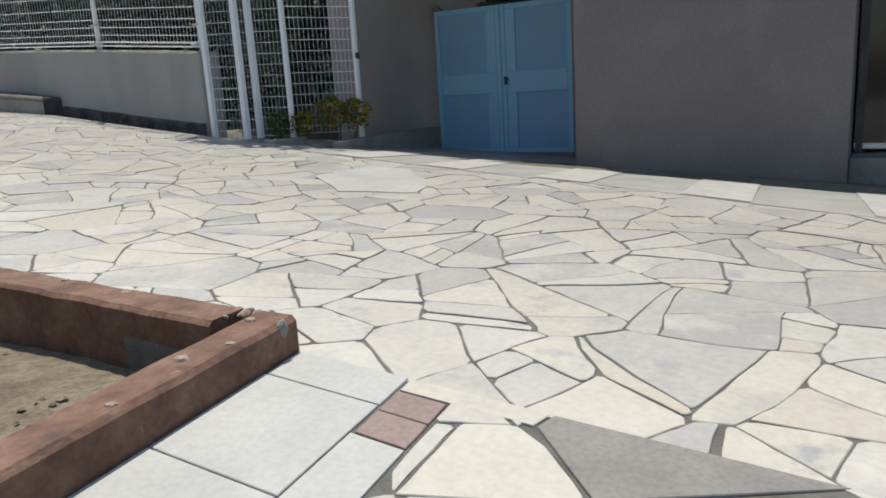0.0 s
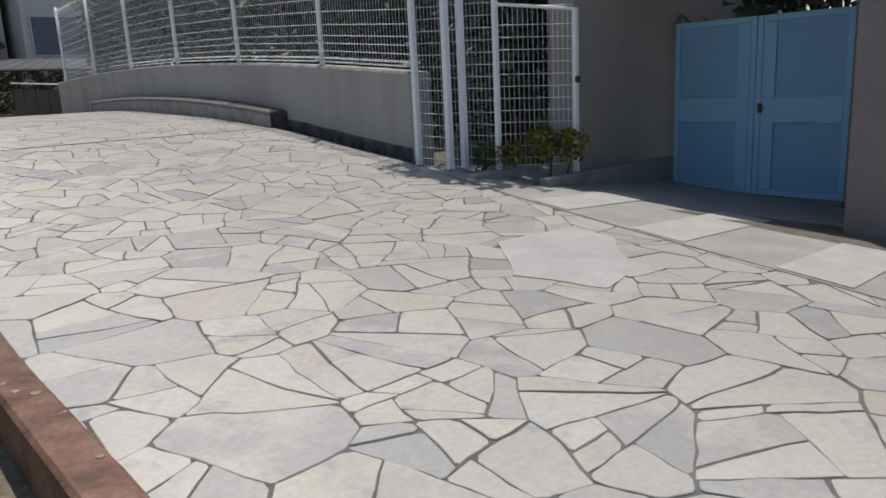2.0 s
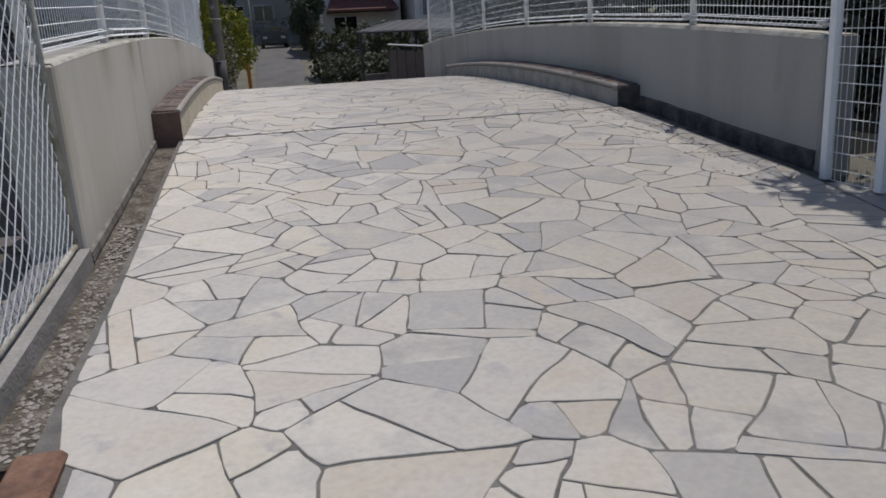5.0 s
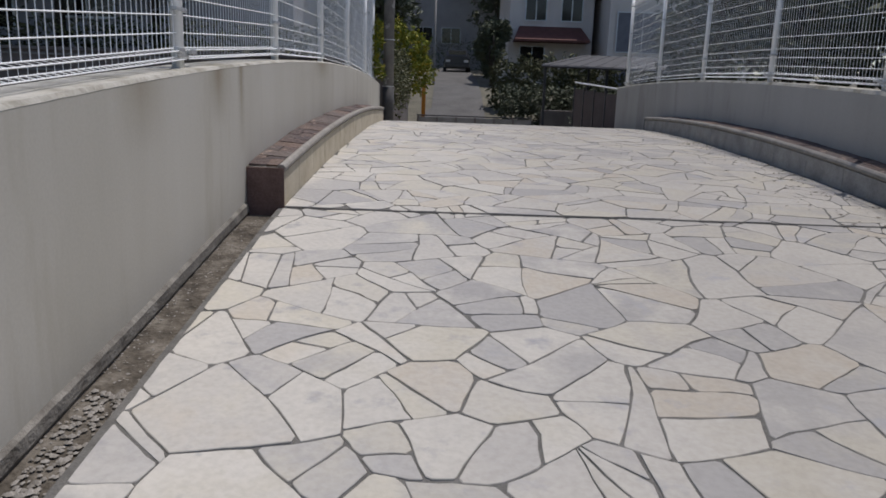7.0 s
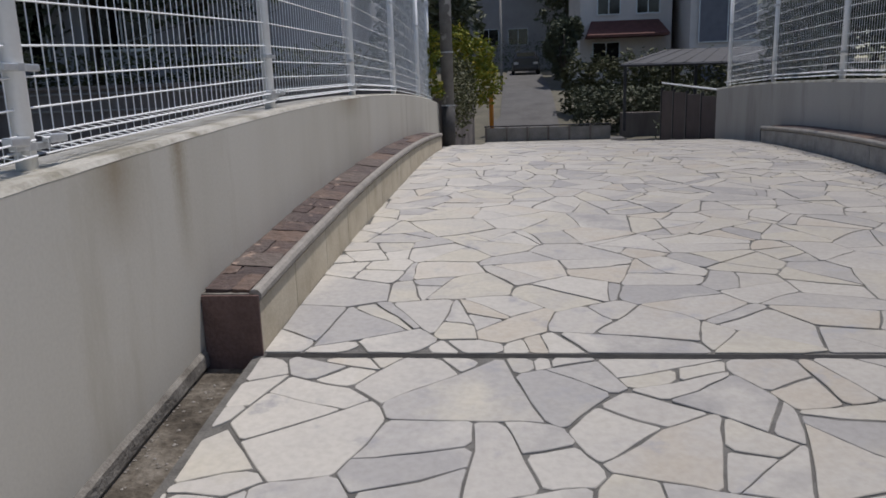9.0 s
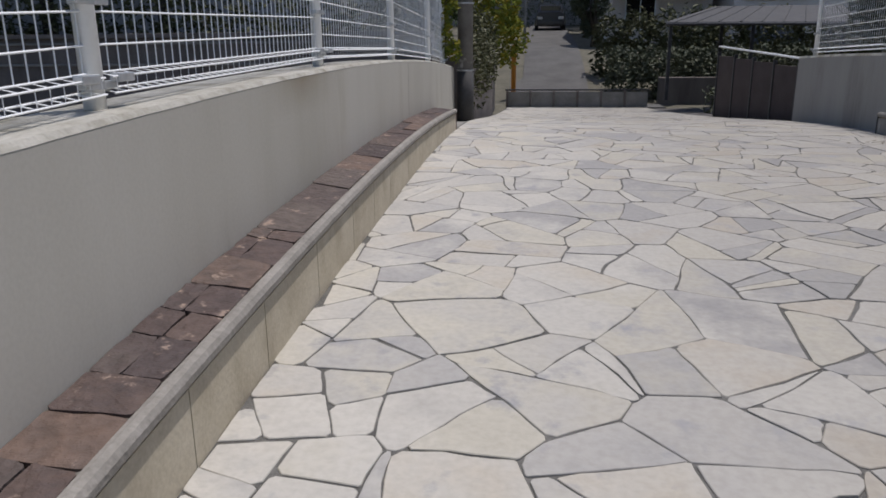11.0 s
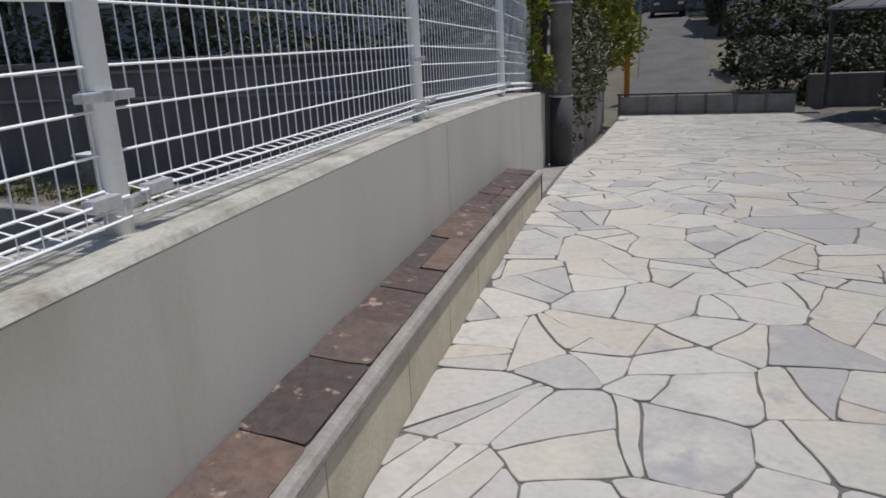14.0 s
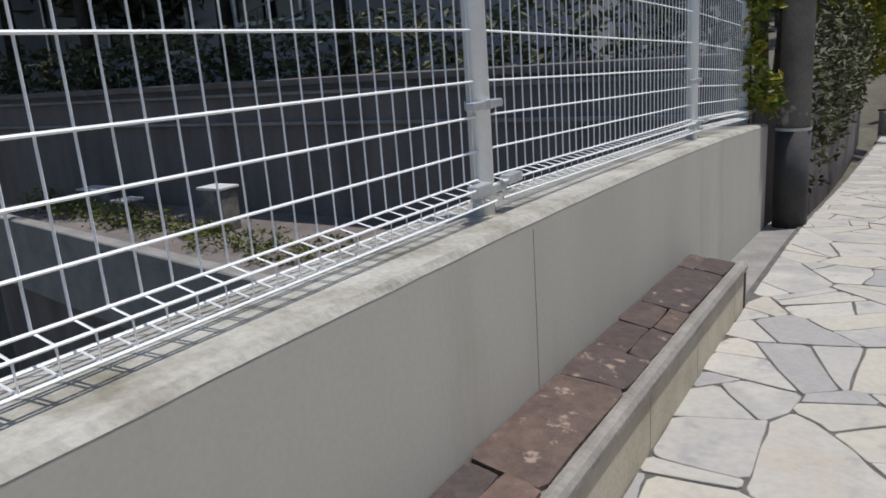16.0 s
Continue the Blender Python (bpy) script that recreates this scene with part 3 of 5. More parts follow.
def slates(parent, x0, x1, y0, y1, rng, top, material, x_wall, gap=0.0018):
    """Irregular flat pieces laid in a row on a ledge."""
    y, last = y0, 0.0
    wide = x1 - x0

    def tilt(px, py):
        return 0.024 * (1 - abs(px - x_wall) / wide) * min(1.0, 0.3 + (py - y0) / 2.0)
    while y < y1 - 0.05:
        small = y < y0 + 2.3
        ln = min(rng.uniform(0.11, 0.26) if small else rng.uniform(0.22, 0.62), y1 - y)
        if y1 - y - ln < 0.12:
            ln = y1 - y
        sk1 = rng.uniform(-0.018, 0.018) if y + ln < y1 - 0.01 else 0.0
        cuts = [(x0, x1)] if rng.random() < (0.3 if small else 0.75) else [(x0, (x0 + x1) / 2 + rng.uniform(-0.04, 0.03)), None]
        if len(cuts) == 2:
            cuts[1] = (cuts[0][1], x1)
        for a, b in cuts:
            dz = rng.uniform(-0.004, 0.004)
            pts = [(a + gap, y + gap + last), (b - gap, y + gap - last), (b - gap, y + ln - gap - sk1), (a + gap, y + ln - gap + sk1)]
            q = []
            for i in range(4):
                p, r = pts[i], pts[(i + 1) % 4]
                for s in (0.05, 0.35, 0.65, 0.95):
                    q.append((p[0] + (r[0] - p[0]) * s + rng.uniform(-0.004, 0.004), p[1] + (r[1] - p[1]) * s + rng.uniform(-0.004, 0.004)))
            n = len(q)
            vs = [(px, py, top(py) + tilt(px, py) + dz + rng.uniform(-0.002, 0.002)) for px, py in q] + [(px, py, top(py) - 0.03) for px, py in q]
            cx, cy = sum(p[0] for p in q) / n, sum(p[1] for p in q) / n
            vs.append((cx, cy, top(cy) + tilt(cx, cy) + dz + 0.003))
            fs = [(i, (i + 1) % n, 2 * n) for i in range(n)] + [(i, i + n, (i + 1) % n + n, (i + 1) % n) for i in range(n)]
            raw("slate", vs, fs, material, parent)
        last = sk1
        y += ln


def ledge(x_wall, x_front, y0, y1, label, seed, face, ledge_top, end):
    """A low ledge along a parapet: cream block front, slate top, stone nosing."""
    rng = random.Random(seed)
    t = thing("stone_ledge", label, "ledge", "ledges along the walk")
    s = 1 if x_front > x_wall else -1
    ys = steps(y0, y1, 0.3)
    bm = bmesh.new()
    rows = []
    for y in ys:
        rows.append([bm.verts.new(p) for p in ((x_wall, y, floor_z(y) - 0.1), (x_front - 0.036 * s, y, floor_z(y) - 0.1), (x_front - 0.036 * s, y, ledge_top(y) - 0.009), (x_wall, y, ledge_top(y) - 0.009))])
    for a, b in zip(rows, rows[1:]):
        for k in range(4):
            bm.faces.new((a[k], b[k], b[(k + 1) % 4], a[(k + 1) % 4]))
    bm.faces.new(rows[0])
    bm.faces.new(rows[-1][::-1])
    bmesh.ops.recalc_face_normals(bm, faces=bm.faces)
    part("body", bm, M_PLINTH, t)
    # front blocks
    y = y0 + 0.004
    while y < y1 - 0.02:
        ln = min(0.62 + rng.uniform(-0.12, 0.12), y1 - y)
        a, b = x_front - 0.038 * s, x_front - 0.018 * s
        sub = steps(y + 0.003, y + ln - 0.003, 0.3)
        vs, fs = [], []
        for q in sub:
            vs += [(a, q, floor_z(q) - 0.05), (b, q, floor_z(q) - 0.05), (b, q, ledge_top(q) - 0.052), (a, q, ledge_top(q) - 0.052)]
        for k in range(len(sub) - 1):
            o = 4 * k
            fs += [(o + 1, o + 5, o + 6, o + 2), (o + 2, o + 6, o + 7, o + 3), (o, o + 3, o + 7, o + 4)]
        fs += [(0, 1, 2, 3), (len(vs) - 4, len(vs) - 1, len(vs) - 2, len(vs) - 3)]
        raw("block", vs, fs, face, t)
        y += ln
    # nosing
    bm = bmesh.new()
    rows = []
    c = x_front - 0.030 * s
    for y in ys:
        rows.append([bm.verts.new((c + 0.030 * math.cos(a), y, ledge_top(y) - 0.018 + 0.030 * math.sin(a))) for a in [2 * math.pi * k / 10 + 0.314 for k in range(10)]])
    for a, b in zip(rows, rows[1:]):
        for k in range(10):
            bm.faces.new((a[k], b[k], b[(k + 1) % 10], a[(k + 1) % 10]))
    bm.faces.new(rows[0])
    bm.faces.new(rows[-1][::-1])
    bmesh.ops.recalc_face_normals(bm, faces=bm.faces)
    part("nosing", bm, M_LIP, t, "rounded grey stone nosing")
    xa, xb = sorted((x_wall + 0.004 * s, x_front - 0.056 * s))
    slates(t, xa, xb, y0 + 0.015, y1 - 0.01, rng, ledge_top, M_SLATE, x_wall)
    xa, xb = sorted((x_wall + 0.003 * s, x_front - 0.010 * s))
    part("end_cap", box((xa, y0 - 0.016, floor_z(y0) - 0.1), (xb, y0 - 0.002, ledge_top(y0) - 0.012), 0.004), end, t, "dark red-brown rendered end face")
    part("end_cap", box((xa, y1 + 0.002, floor_z(y1) - 0.1), (xb, y1 + 0.016, ledge_top(y1) - 0.012), 0.004), end, t)
    return t


ledge(0.0, 0.270, 10.03, 18.2, "low ledge with red-brown slate top against the parapet", 3, M_LEDGE, ledge_top_left, M_REDEND)
# darker blocks and ends here stand in for shade on this side
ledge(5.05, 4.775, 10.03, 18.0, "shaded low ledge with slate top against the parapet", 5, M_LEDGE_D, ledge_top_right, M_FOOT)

part("seam", box((-0.01, 16.419, 1.20), (0.0008, 16.4225, wall_top_left(16.42) - 0.03)), M_LIP, wl, "thin vertical crack in the render")


def footing(x, side, y0, y1, h, wall_ob, material, label):
    """The rough foot of a parapet above the gutter."""
    bm = bmesh.new()
    rows = []
    for y in steps(y0, y1, 0.15):
        j = 0.012 * noise.noise((y * 3, 1, x))
        z = floor_z(y) - 0.055
        rows.append([bm.verts.new(p) for p in ((x, y, z + h + j), (x + side * (0.018 + j * 0.6), y, z + h - 0.015 + j), (x + side * (0.022 + j * 0.6), y, z + 0.02), (x + side * 0.004, y, z - 0.02))])
    for a, b in zip(rows, rows[1:]):
        for k in range(3):
            bm.faces.new((a[k], b[k], b[k + 1], a[k + 1]))
    bmesh.ops.recalc_face_normals(bm, faces=bm.faces)
    part("plinth", bm, material, wall_ob, label)


footing(0.0, 1, 6.9, 10.0, 0.085, wl, M_PLINTH, "rough dark footing at the wall's foot")
footing(5.05, -1, 7.25, 10.0, 0.155, wr, M_FOOT, "dark footing at the wall's foot")


# ---- planter ----
def planter():
    t = thing("brick_red_planter", "worn red-brown concrete planter kerb filled with dry soil", "planter")

    def rim(y):
        return 0.172 + 0.032 * (y - 1.72)
    w = 0.165
    runs = [((0.392, 2.005), (0.345, 4.80), (0.392 - w, 2.005), (0.345 - w, 4.80)), ((-2.3, 4.80), (-2.3, 1.45), (-2.3 + w, 4.80 - w), (-2.3 + w, 1.45 + w)), ((-2.3, 1.45), (0.395, 1.80), (-2.3 + w, 1.45 + w), (0.395, 1.80 + w))]
    for a, (o0, o1, i0, i1) in enumerate(runs):
        bm = bmesh.new()
        n = 28
        rows = []
        for k in range(n + 1):
            s = k / n
            po = [o0[c] + (o1[c] - o0[c]) * s for c in (0, 1)]
            pi = [i0[c] + (i1[c] - i0[c]) * s for c in (0, 1)]
            z = rim(po[1])
            e = 0.016
            dx, dy = (pi[0] - po[0]), (pi[1] - po[1])
            ln = math.hypot(dx, dy)
            dx, dy = dx / ln, dy / ln
            j = 0.006 * noise.noise((s * 30, a, 2)) + 0.004 * noise.noise((s * 90, a, 5))
            rows.append([bm.verts.new(p) for p in ((po[0], po[1], z - 0.40), (po[0], po[1], z - e + j), (po[0] + dx * e, po[1] + dy * e, z + j), (pi[0] - dx * e, pi[1] - dy * e, z - j), (pi[0], pi[1], z - e - j), (pi[0], pi[1], z - 0.40))])
        for p, q in zip(rows, rows[1:]):
            for k in range(6):
                bm.faces.new((p[k], q[k], q[(k + 1) % 6], p[(k + 1) % 6]))
        bm.faces.new(rows[0])
        bm.faces.new(rows[-1][::-1])
        bmesh.ops.recalc_face_normals(bm, faces=bm.faces)
        part("kerb_side", bm, M_PLANTER, t)
    # the crumbled gap behind the corner block
    part("gap_filler", box((0.245, 1.962, -0.1), (0.392, 2.008, rim(1.98) - 0.045)), M_DIRT, t, "dirt in a broken gap of the kerb")
    rng = random.Random(12)
    for x, y, r in ((0.375, 1.985, 0.022), (0.345, 1.978, 0.016), (0.372, 2.03, 0.016), (0.30, 2.012, 0.012), (0.375, 1.945, 0.014)):
        bm = bmesh.new()
        bmesh.ops.create_icosphere(bm, subdivisions=2, radius=r)
        for v in bm.verts:
            v.co = Vector((x, y, rim(y) - r * 0.55)) + Vector((v.co.x * 1.3, v.co.y, v.co.z * 0.75)) * (1 + 0.45 * noise.noise(v.co * 60 + Vector((x * 9, y, 0))))
        part("broken_lump", bm, M_CHIP, t, "pale crumbled concrete")
    bm = bmesh.new()
    bmesh.ops.create_icosphere(bm, subdivisions=2, radius=0.03)
    for v in bm.verts:
        v.co = Vector((0.325, 1.797, rim(1.80) - 0.022)) + Vector((v.co.x * 0.75, v.co.y * 0.5, v.co.z)) * (1 + 0.3 * noise.noise(v.co * 50))
    part("cement_dab", bm, M_CONC, t, "grey dab of cement on the corner")
    # soil
    vs, fs = [], []
    nx, ny = 40, 48
    for b in range(ny + 1):
        for a in range(nx + 1):
            x, y = -2.2 + 2.46 * a / nx, 1.35 + 3.35 * b / ny
            vs.append((x, y, rim(y) - 0.235 + 0.02 * noise.noise((x * 2, y * 2, 0)) + 0.012 * noise.noise((x * 9, y * 9, 4))))
    for b in range(ny):
        for a in range(nx):
            k = b * (nx + 1) + a
            fs.append((k, k + 1, k + nx + 2, k + nx + 1))
    raw("soil", vs, fs, M_SOIL, t, "dry sandy soil")
    return t


kerb_ = planter()


def chips():
    """Broken spots on the rim with bare concrete showing."""
    rng = random.Random(5)
    for x, y, s in ((0.30, 1.90, 0.026), (0.12, 1.80, 0.022), (-0.02, 1.84, 0.028), (-0.3, 1.75, 0.024), (0.34, 2.9, 0.018), (0.31, 3.55, 0.028), (0.26, 3.62, 0.022), (0.30, 4.2, 0.022), (-0.9, 1.66, 0.022)):
        z = 0.172 + 0.032 * (y - 1.72)
        a0 = rng.uniform(0, 6.28)
        poly = [(min(0.385, x + s * rng.uniform(0.45, 1.0) * math.cos(a0 + k * 0.698)), y + s * rng.uniform(0.5, 1.3) * math.sin(a0 + k * 0.698)) for k in range(9)]
        bm = bmesh.new()
        low = [bm.verts.new((px, py, z - 0.006)) for px, py in poly]
        top = [bm.verts.new((px + (x - px) * 0.25, py + (y - py) * 0.25, z + 0.0035 + rng.uniform(0, 0.001))) for px, py in poly]
        mid = bm.verts.new((x, y, z + 0.004))
        for k in range(9):
            bm.faces.new((low[k], low[(k + 1) % 9], top[(k + 1) % 9], top[k]))
            bm.faces.new((top[k], top[(k + 1) % 9], mid))
        bmesh.ops.recalc_face_normals(bm, faces=bm.faces)
        part("chip", bm, M_CHIP, kerb_, "pale chipped concrete")


chips()


def pebbles(name, label, n, place, size, material, seed):
    rng = random.Random(seed)
    vs, fs = [], []
    for _ in range(n):
        x, y, z = place(rng)
        r = size * rng.uniform(0.5, 1.4)
        o = len(vs)
        sx, sy, sz = r * rng.uniform(0.7, 1.3), r * rng.uniform(0.7, 1.3), r * rng.uniform(0.4, 0.8)
        a = rng.uniform(0, 3)
        for k in range(5):
            b = a + 2 * math.pi * k / 5
            vs.append((x + sx * math.cos(b), y + sy * math.sin(b), z))
        vs += [(x, y, z + sz), (x, y, z - sz)]
        for k in range(5):
            fs += [(o + k, o + (k + 1) % 5, o + 5), (o + (k + 1) % 5, o + k, o + 6)]
    return tagged(raw(name, vs, fs, material), label, "gravel", kind="stuff")


def in_gutter(rng):
    y = rng.uniform(4.9, 7.6)
    return rng.uniform(0.05, 0.235), y, floor_z(y) - 0.048


def in_gutter_far(rng):
    y = rng.uniform(7.2, 9.9)
    return 0.02 + 0.2 * rng.random() ** 2, y, floor_z(y) - 0.053


def in_planter(rng):
    x, y = rng.uniform(-1.9, 0.15), rng.uniform(1.6, 4.5)
    return x, y, 0.168 + 0.032 * (y - 1.72) - 0.23


pebbles("gravel", "loose grey gravel in the gutter", 900, in_gutter, 0.011, M_GRAVEL, 1)
pebbles("gravel", "scattered grit in the dirty gutter", 260, in_gutter_far, 0.006, M_GRAVEL, 2)
pebbles("soil_clods", "small clods and stones on the soil", 700, in_planter, 0.012, M_SOIL, 4)


# ---- plants ----
def leaves(rng, n, centre, radii, size, squash=1.0):
    """Vertices and faces of n bent leaves on and in an uneven ellipsoid."""
    vs, fs = [], []
    for _ in range(n):
        d = Vector((rng.gauss(0, 1), rng.gauss(0, 1), rng.gauss(0, 1))).normalized()
        k = rng.uniform(0.45, 1.0) ** 0.6
        k *= 0.78 + 0.45 * noise.noise(d * 2.1 + Vector(centre))
        p = Vector(centre) + Vector((d.x * radii[0], d.y * radii[1], d.z * radii[2])) * k
        u = Vector((rng.gauss(0, 1), rng.gauss(0, 1), rng.gauss(0, 0.6))).normalized()
        w = u.cross(Vector((rng.gauss(0, 1), rng.gauss(0, 1), rng.gauss(0, 1)))).normalized()
        s = size * rng.uniform(0.6, 1.4)
        nrm = u.cross(w) * s * 0.25
        o = len(vs)
        vs += [p - u * s, p + w * s * 0.45 + nrm, p + u * s, p - w * s * 0.45 + nrm]
        fs += [(o, o + 1, o + 2), (o, o + 2, o + 3)]
    return vs, fs


def plant(name, label, blobs, size, material, seed, category="bush", stems=(), trunk_r=0.02):
    rng = random.Random(seed)
    t = thing(name, label, category)
    vs, fs = [], []
    for c, r, n in blobs:
        v, f = leaves(rng, n, c, r, size)
        o = len(vs)
        vs += v
        fs += [tuple(i + o for i in q) for q in f]
    raw("crown", vs, fs, material, t)
    for pts, r in stems:
        part("trunk" if r > 0.06 else "stem", tube(bmesh.new(), pts, [r * (1 - 0.75 * k / (len(pts) - 1)) for k in range(len(pts))], 8), M_BARK, t, smooth=True)
    return t


def tree(x, y, z, h, spread, seed, material, label, leaf=0.16, n=2600):
    rng = random.Random(seed)
    stems = [([(x, y, z - 0.2), (x + rng.uniform(-0.2, 0.2), y, z + h * 0.35), (x + rng.uniform(-0.4, 0.4), y + rng.uniform(-0.4, 0.4), z + h * 0.8)], 0.14)]
    blobs = []
    for k in range(8):
        a = rng.uniform(0, 6.28)
        q = spread * rng.uniform(0.2, 0.75)
        c = (x + q * math.cos(a), y + q * math.sin(a), z + h * rng.uniform(0.35, 0.95))
        blobs.append((c, (spread * 0.55, spread * 0.55, h * 0.22), n // 8))
        stems.append(([(x, y, z + h * 0.3), ((x + c[0]) / 2, (y + c[1]) / 2, z + h * 0.5), c], 0.05))
    return plant("tree", label, blobs, leaf, material, seed, "tree", stems)


plant("shrub", "small yellow-green flowering shrub by the mesh gate", [((5.55, 5.75, 0.64), (0.27, 0.2, 0.22), 380), ((5.75, 5.55, 0.60), (0.24, 0.2, 0.24), 360), ((5.35, 5.98, 0.52), (0.2, 0.2, 0.18), 240)], 0.030, M_SHRUB, 21, stems=[([(5.6, 5.7, 0.2), (5.62, 5.68, 0.6)], 0.012), ([(5.7, 5.6, 0.2), (5.78, 5.5, 0.6)], 0.012)])
plant("shrub", "dark green shrub growing through the mesh gate", [((5.20, 6.22, 0.52), (0.15, 0.2, 0.2), 340)], 0.026, M_LEAF, 22, stems=[([(5.2, 6.25, 0.2), (5.2, 6.22, 0.6)], 0.01)])
plant("vine", "vine with yellow-green leaves climbing the fence end", [((-0.12, 20.32, 2.05), (0.16, 0.14, 0.42), 420), ((-0.05, 20.30, 2.6), (0.14, 0.14, 0.4), 300), ((0.02, 20.28, 1.85), (0.13, 0.1, 0.2), 160)], 0.035, M_LEAF_Y, 23, "vine", stems=[([(-0.14, 20.4, 1.2), (-0.12, 20.34, 2.0), (-0.1, 20.3, 2.9)], 0.01)])
plant("weeds", "small green weeds beside the planter kerb", [((0.08, 4.66, 0.24), (0.09, 0.13, 0.12), 120), ((0.12, 4.35, 0.18), (0.06, 0.12, 0.1), 80), ((-0.05, 4.5, 0.18), (0.1, 0.15, 0.1), 80)], 0.022, M_LEAF, 24, "weeds", stems=[([(0.05, 4.7, 0.1), (0.06, 4.72, 0.3)], 0.004)])


# ---- building by the apron ----
def building():
    b = thing("apartment_building", "dark brown tiled building wall in deep shade", "building")
    part("wall", box((5.85, 0.52, -0.5), (9.0, 2.92, 2.95)), M_BROWN, b)
    part("wall", box((7.45, 2.922, -0.5), (9.0, 3.55, 2.95)), M_BROWN, b)
    part("wall", box((6.02, 5.72, -0.3), (9.5, 6.05, 2.95)), M_BROWN_LIFTED, b)
    part("wall", box((7.0, -8.0, -0.6), (7.2, 0.518, 2.95)), M_BROWN, b)
    part("canopy", box((5.85, -8.0, 2.75), (6.998, 0.518, 2.95)), M_BROWN, b)
    part("canopy", box((6.2, 2.925, 2.56), (7.44, 5.715, 2.94)), M_BROWN, b, "concrete slab over the passage")
    # unseen extension added behind the gate to block sun on the apron
    part("canopy", box((7.442, 3.555, 2.56), (8.2, 5.715, 2.94)), M_BROWN, b)
    part("step", box((6.05, -8.0, -0.5), (6.998, 0.515, 0.02), 0.01), M_CONC, b, "dark entrance step")
    d = part("glass_door", box((6.46, -3.2, 0.10), (6.48, 0.50, 2.70)), M_DARKGLASS, b, "dark glass entrance screen")
    for y in (0.46, -0.9, -2.1, -3.2):
        part("mullion", box((6.43, y - 0.03, 0.02), (6.51, y + 0.03, 2.75)), M_FRAME, d)
    for z in (0.06, 1.35, 2.3):
        part("rail", box((6.44, -3.2, z), (6.50, 0.5, z + 0.05)), M_GALV, d, "pale aluminium rail")
    part("threshold", box((7.44, 3.56, -0.4), (7.62, 5.44, -0.064), 0.008), M_BROWN, b, "dark concrete step below the gate")
    part("low_wall", box((5.30, 5.46, -0.2), (7.56, 5.58, 0.30), 0.012), M_CONC, b, "low brown kerb wall in front of the planting strip")
    part("planting_bed", box((5.2, 5.582, -0.2), (7.56, 5.718, 0.24)), M_SOIL, b)
    part("kerb", box((4.82, 5.98, 0.1), (5.36, 6.14, 0.36), 0.012), M_APRON, b, "pale concrete kerb")
    return b


building()


def blue_gate():
    g = thing("blue_gate", "closed double-leaf gate of pale blue painted sheet", "gate")
    x, y0, y1, z0, z1 = 7.50, 3.56, 5.455, -0.06, 1.78
    mid = (y0 + y1) / 2
    for a, b in ((y0, mid - 0.004), (mid + 0.004, y1)):
        leaf = part("leaf", box((x, a, z0), (x + 0.03, b, z1)), M_BLUE, g)
        for u, v, p, q in ((a, a + 0.06, z0, z1), (b - 0.06, b, z0, z1), (a + 0.062, b - 0.062, z0, z0 + 0.06), (a + 0.062, b - 0.062, z1 - 0.06, z1), (a + 0.062, b - 0.062, 0.70, 0.96)):
            part("frame_bar", box((x - 0.022, u, p), (x - 0.002, v, q), 0.004), M_BLUE2, leaf)
        w = a + 0.064 if a > mid else b - 0.20
        part("stile", box((x - 0.020, w, z0 + 0.064), (x - 0.003, w + 0.135, 0.698), 0.003), M_BLUE2, leaf)
        part("stile", box((x - 0.020, w, 0.962), (x - 0.003, w + 0.135, z1 - 0.064), 0.003), M_BLUE2, leaf)
    bm = box((x - 0.05, mid - 0.085, 0.80), (x - 0.023, mid - 0.045, 0.90), 0.006)
    tube(bm, [(x - 0.05, mid - 0.065, 0.86), (x - 0.08, mid - 0.065, 0.86), (x - 0.08, mid - 0.13, 0.86)], 0.008, 8)
    part("handle", bm, M_FRAME, g, "small dark lever handle")
    return g


blue_gate()
def apron_z(x, y):
    x0 = paving_right(y) + 0.035
    return floor_z(y) - 0.004 - 0.292 * max(0.0, (x - x0) / (7.62 - x0))


def apron_bands():
    for k in range(7):
        y = -2.4 + k * 1.15
        vs, fs = [], []
        for q in (0.0, 0.23, 0.46):
            for x in (paving_right(y + q) + 0.06, 5.2, 5.83):
                vs.append((x, y + q + 0.1 * (x - 4.6), apron_z(x, y + q + 0.1 * (x - 4.6)) + 0.005))
        fs = [(0, 1, 4, 3), (1, 2, 5, 4), (3, 4, 7, 6), (4, 5, 8, 7)]
        tagged(raw("apron_band", vs, fs, M_BAND), "paler concrete band across the apron", "pavement", "apron bands", "structure")


apron_bands()

# ---- far end ----
def utility_pole():
    t = thing("utility_pole", "concrete utility pole with a dark sleeve at its foot", "pole")
    x, y, z = 0.15, 20.56, floor_z(20.5)
    part("shaft", tube(bmesh.new(), [(x, y, z - 0.3), (x, y, z + 8.0)], [0.115, 0.085], 24), M_POLE, t, smooth=True)
    part("sleeve", tube(bmesh.new(), [(x, y, z - 0.05), (x, y, z + 0.72)], 0.121, 24), M_SLEEVE, t, "dark rubber sleeve", smooth=True)
    for h in (0.70, 1.62):
        part("band", tube(bmesh.new(), [(x, y, z + h), (x, y, z + h + 0.02)], 0.124, 24), M_GALV, t, "steel band")
    return t


utility_pole()


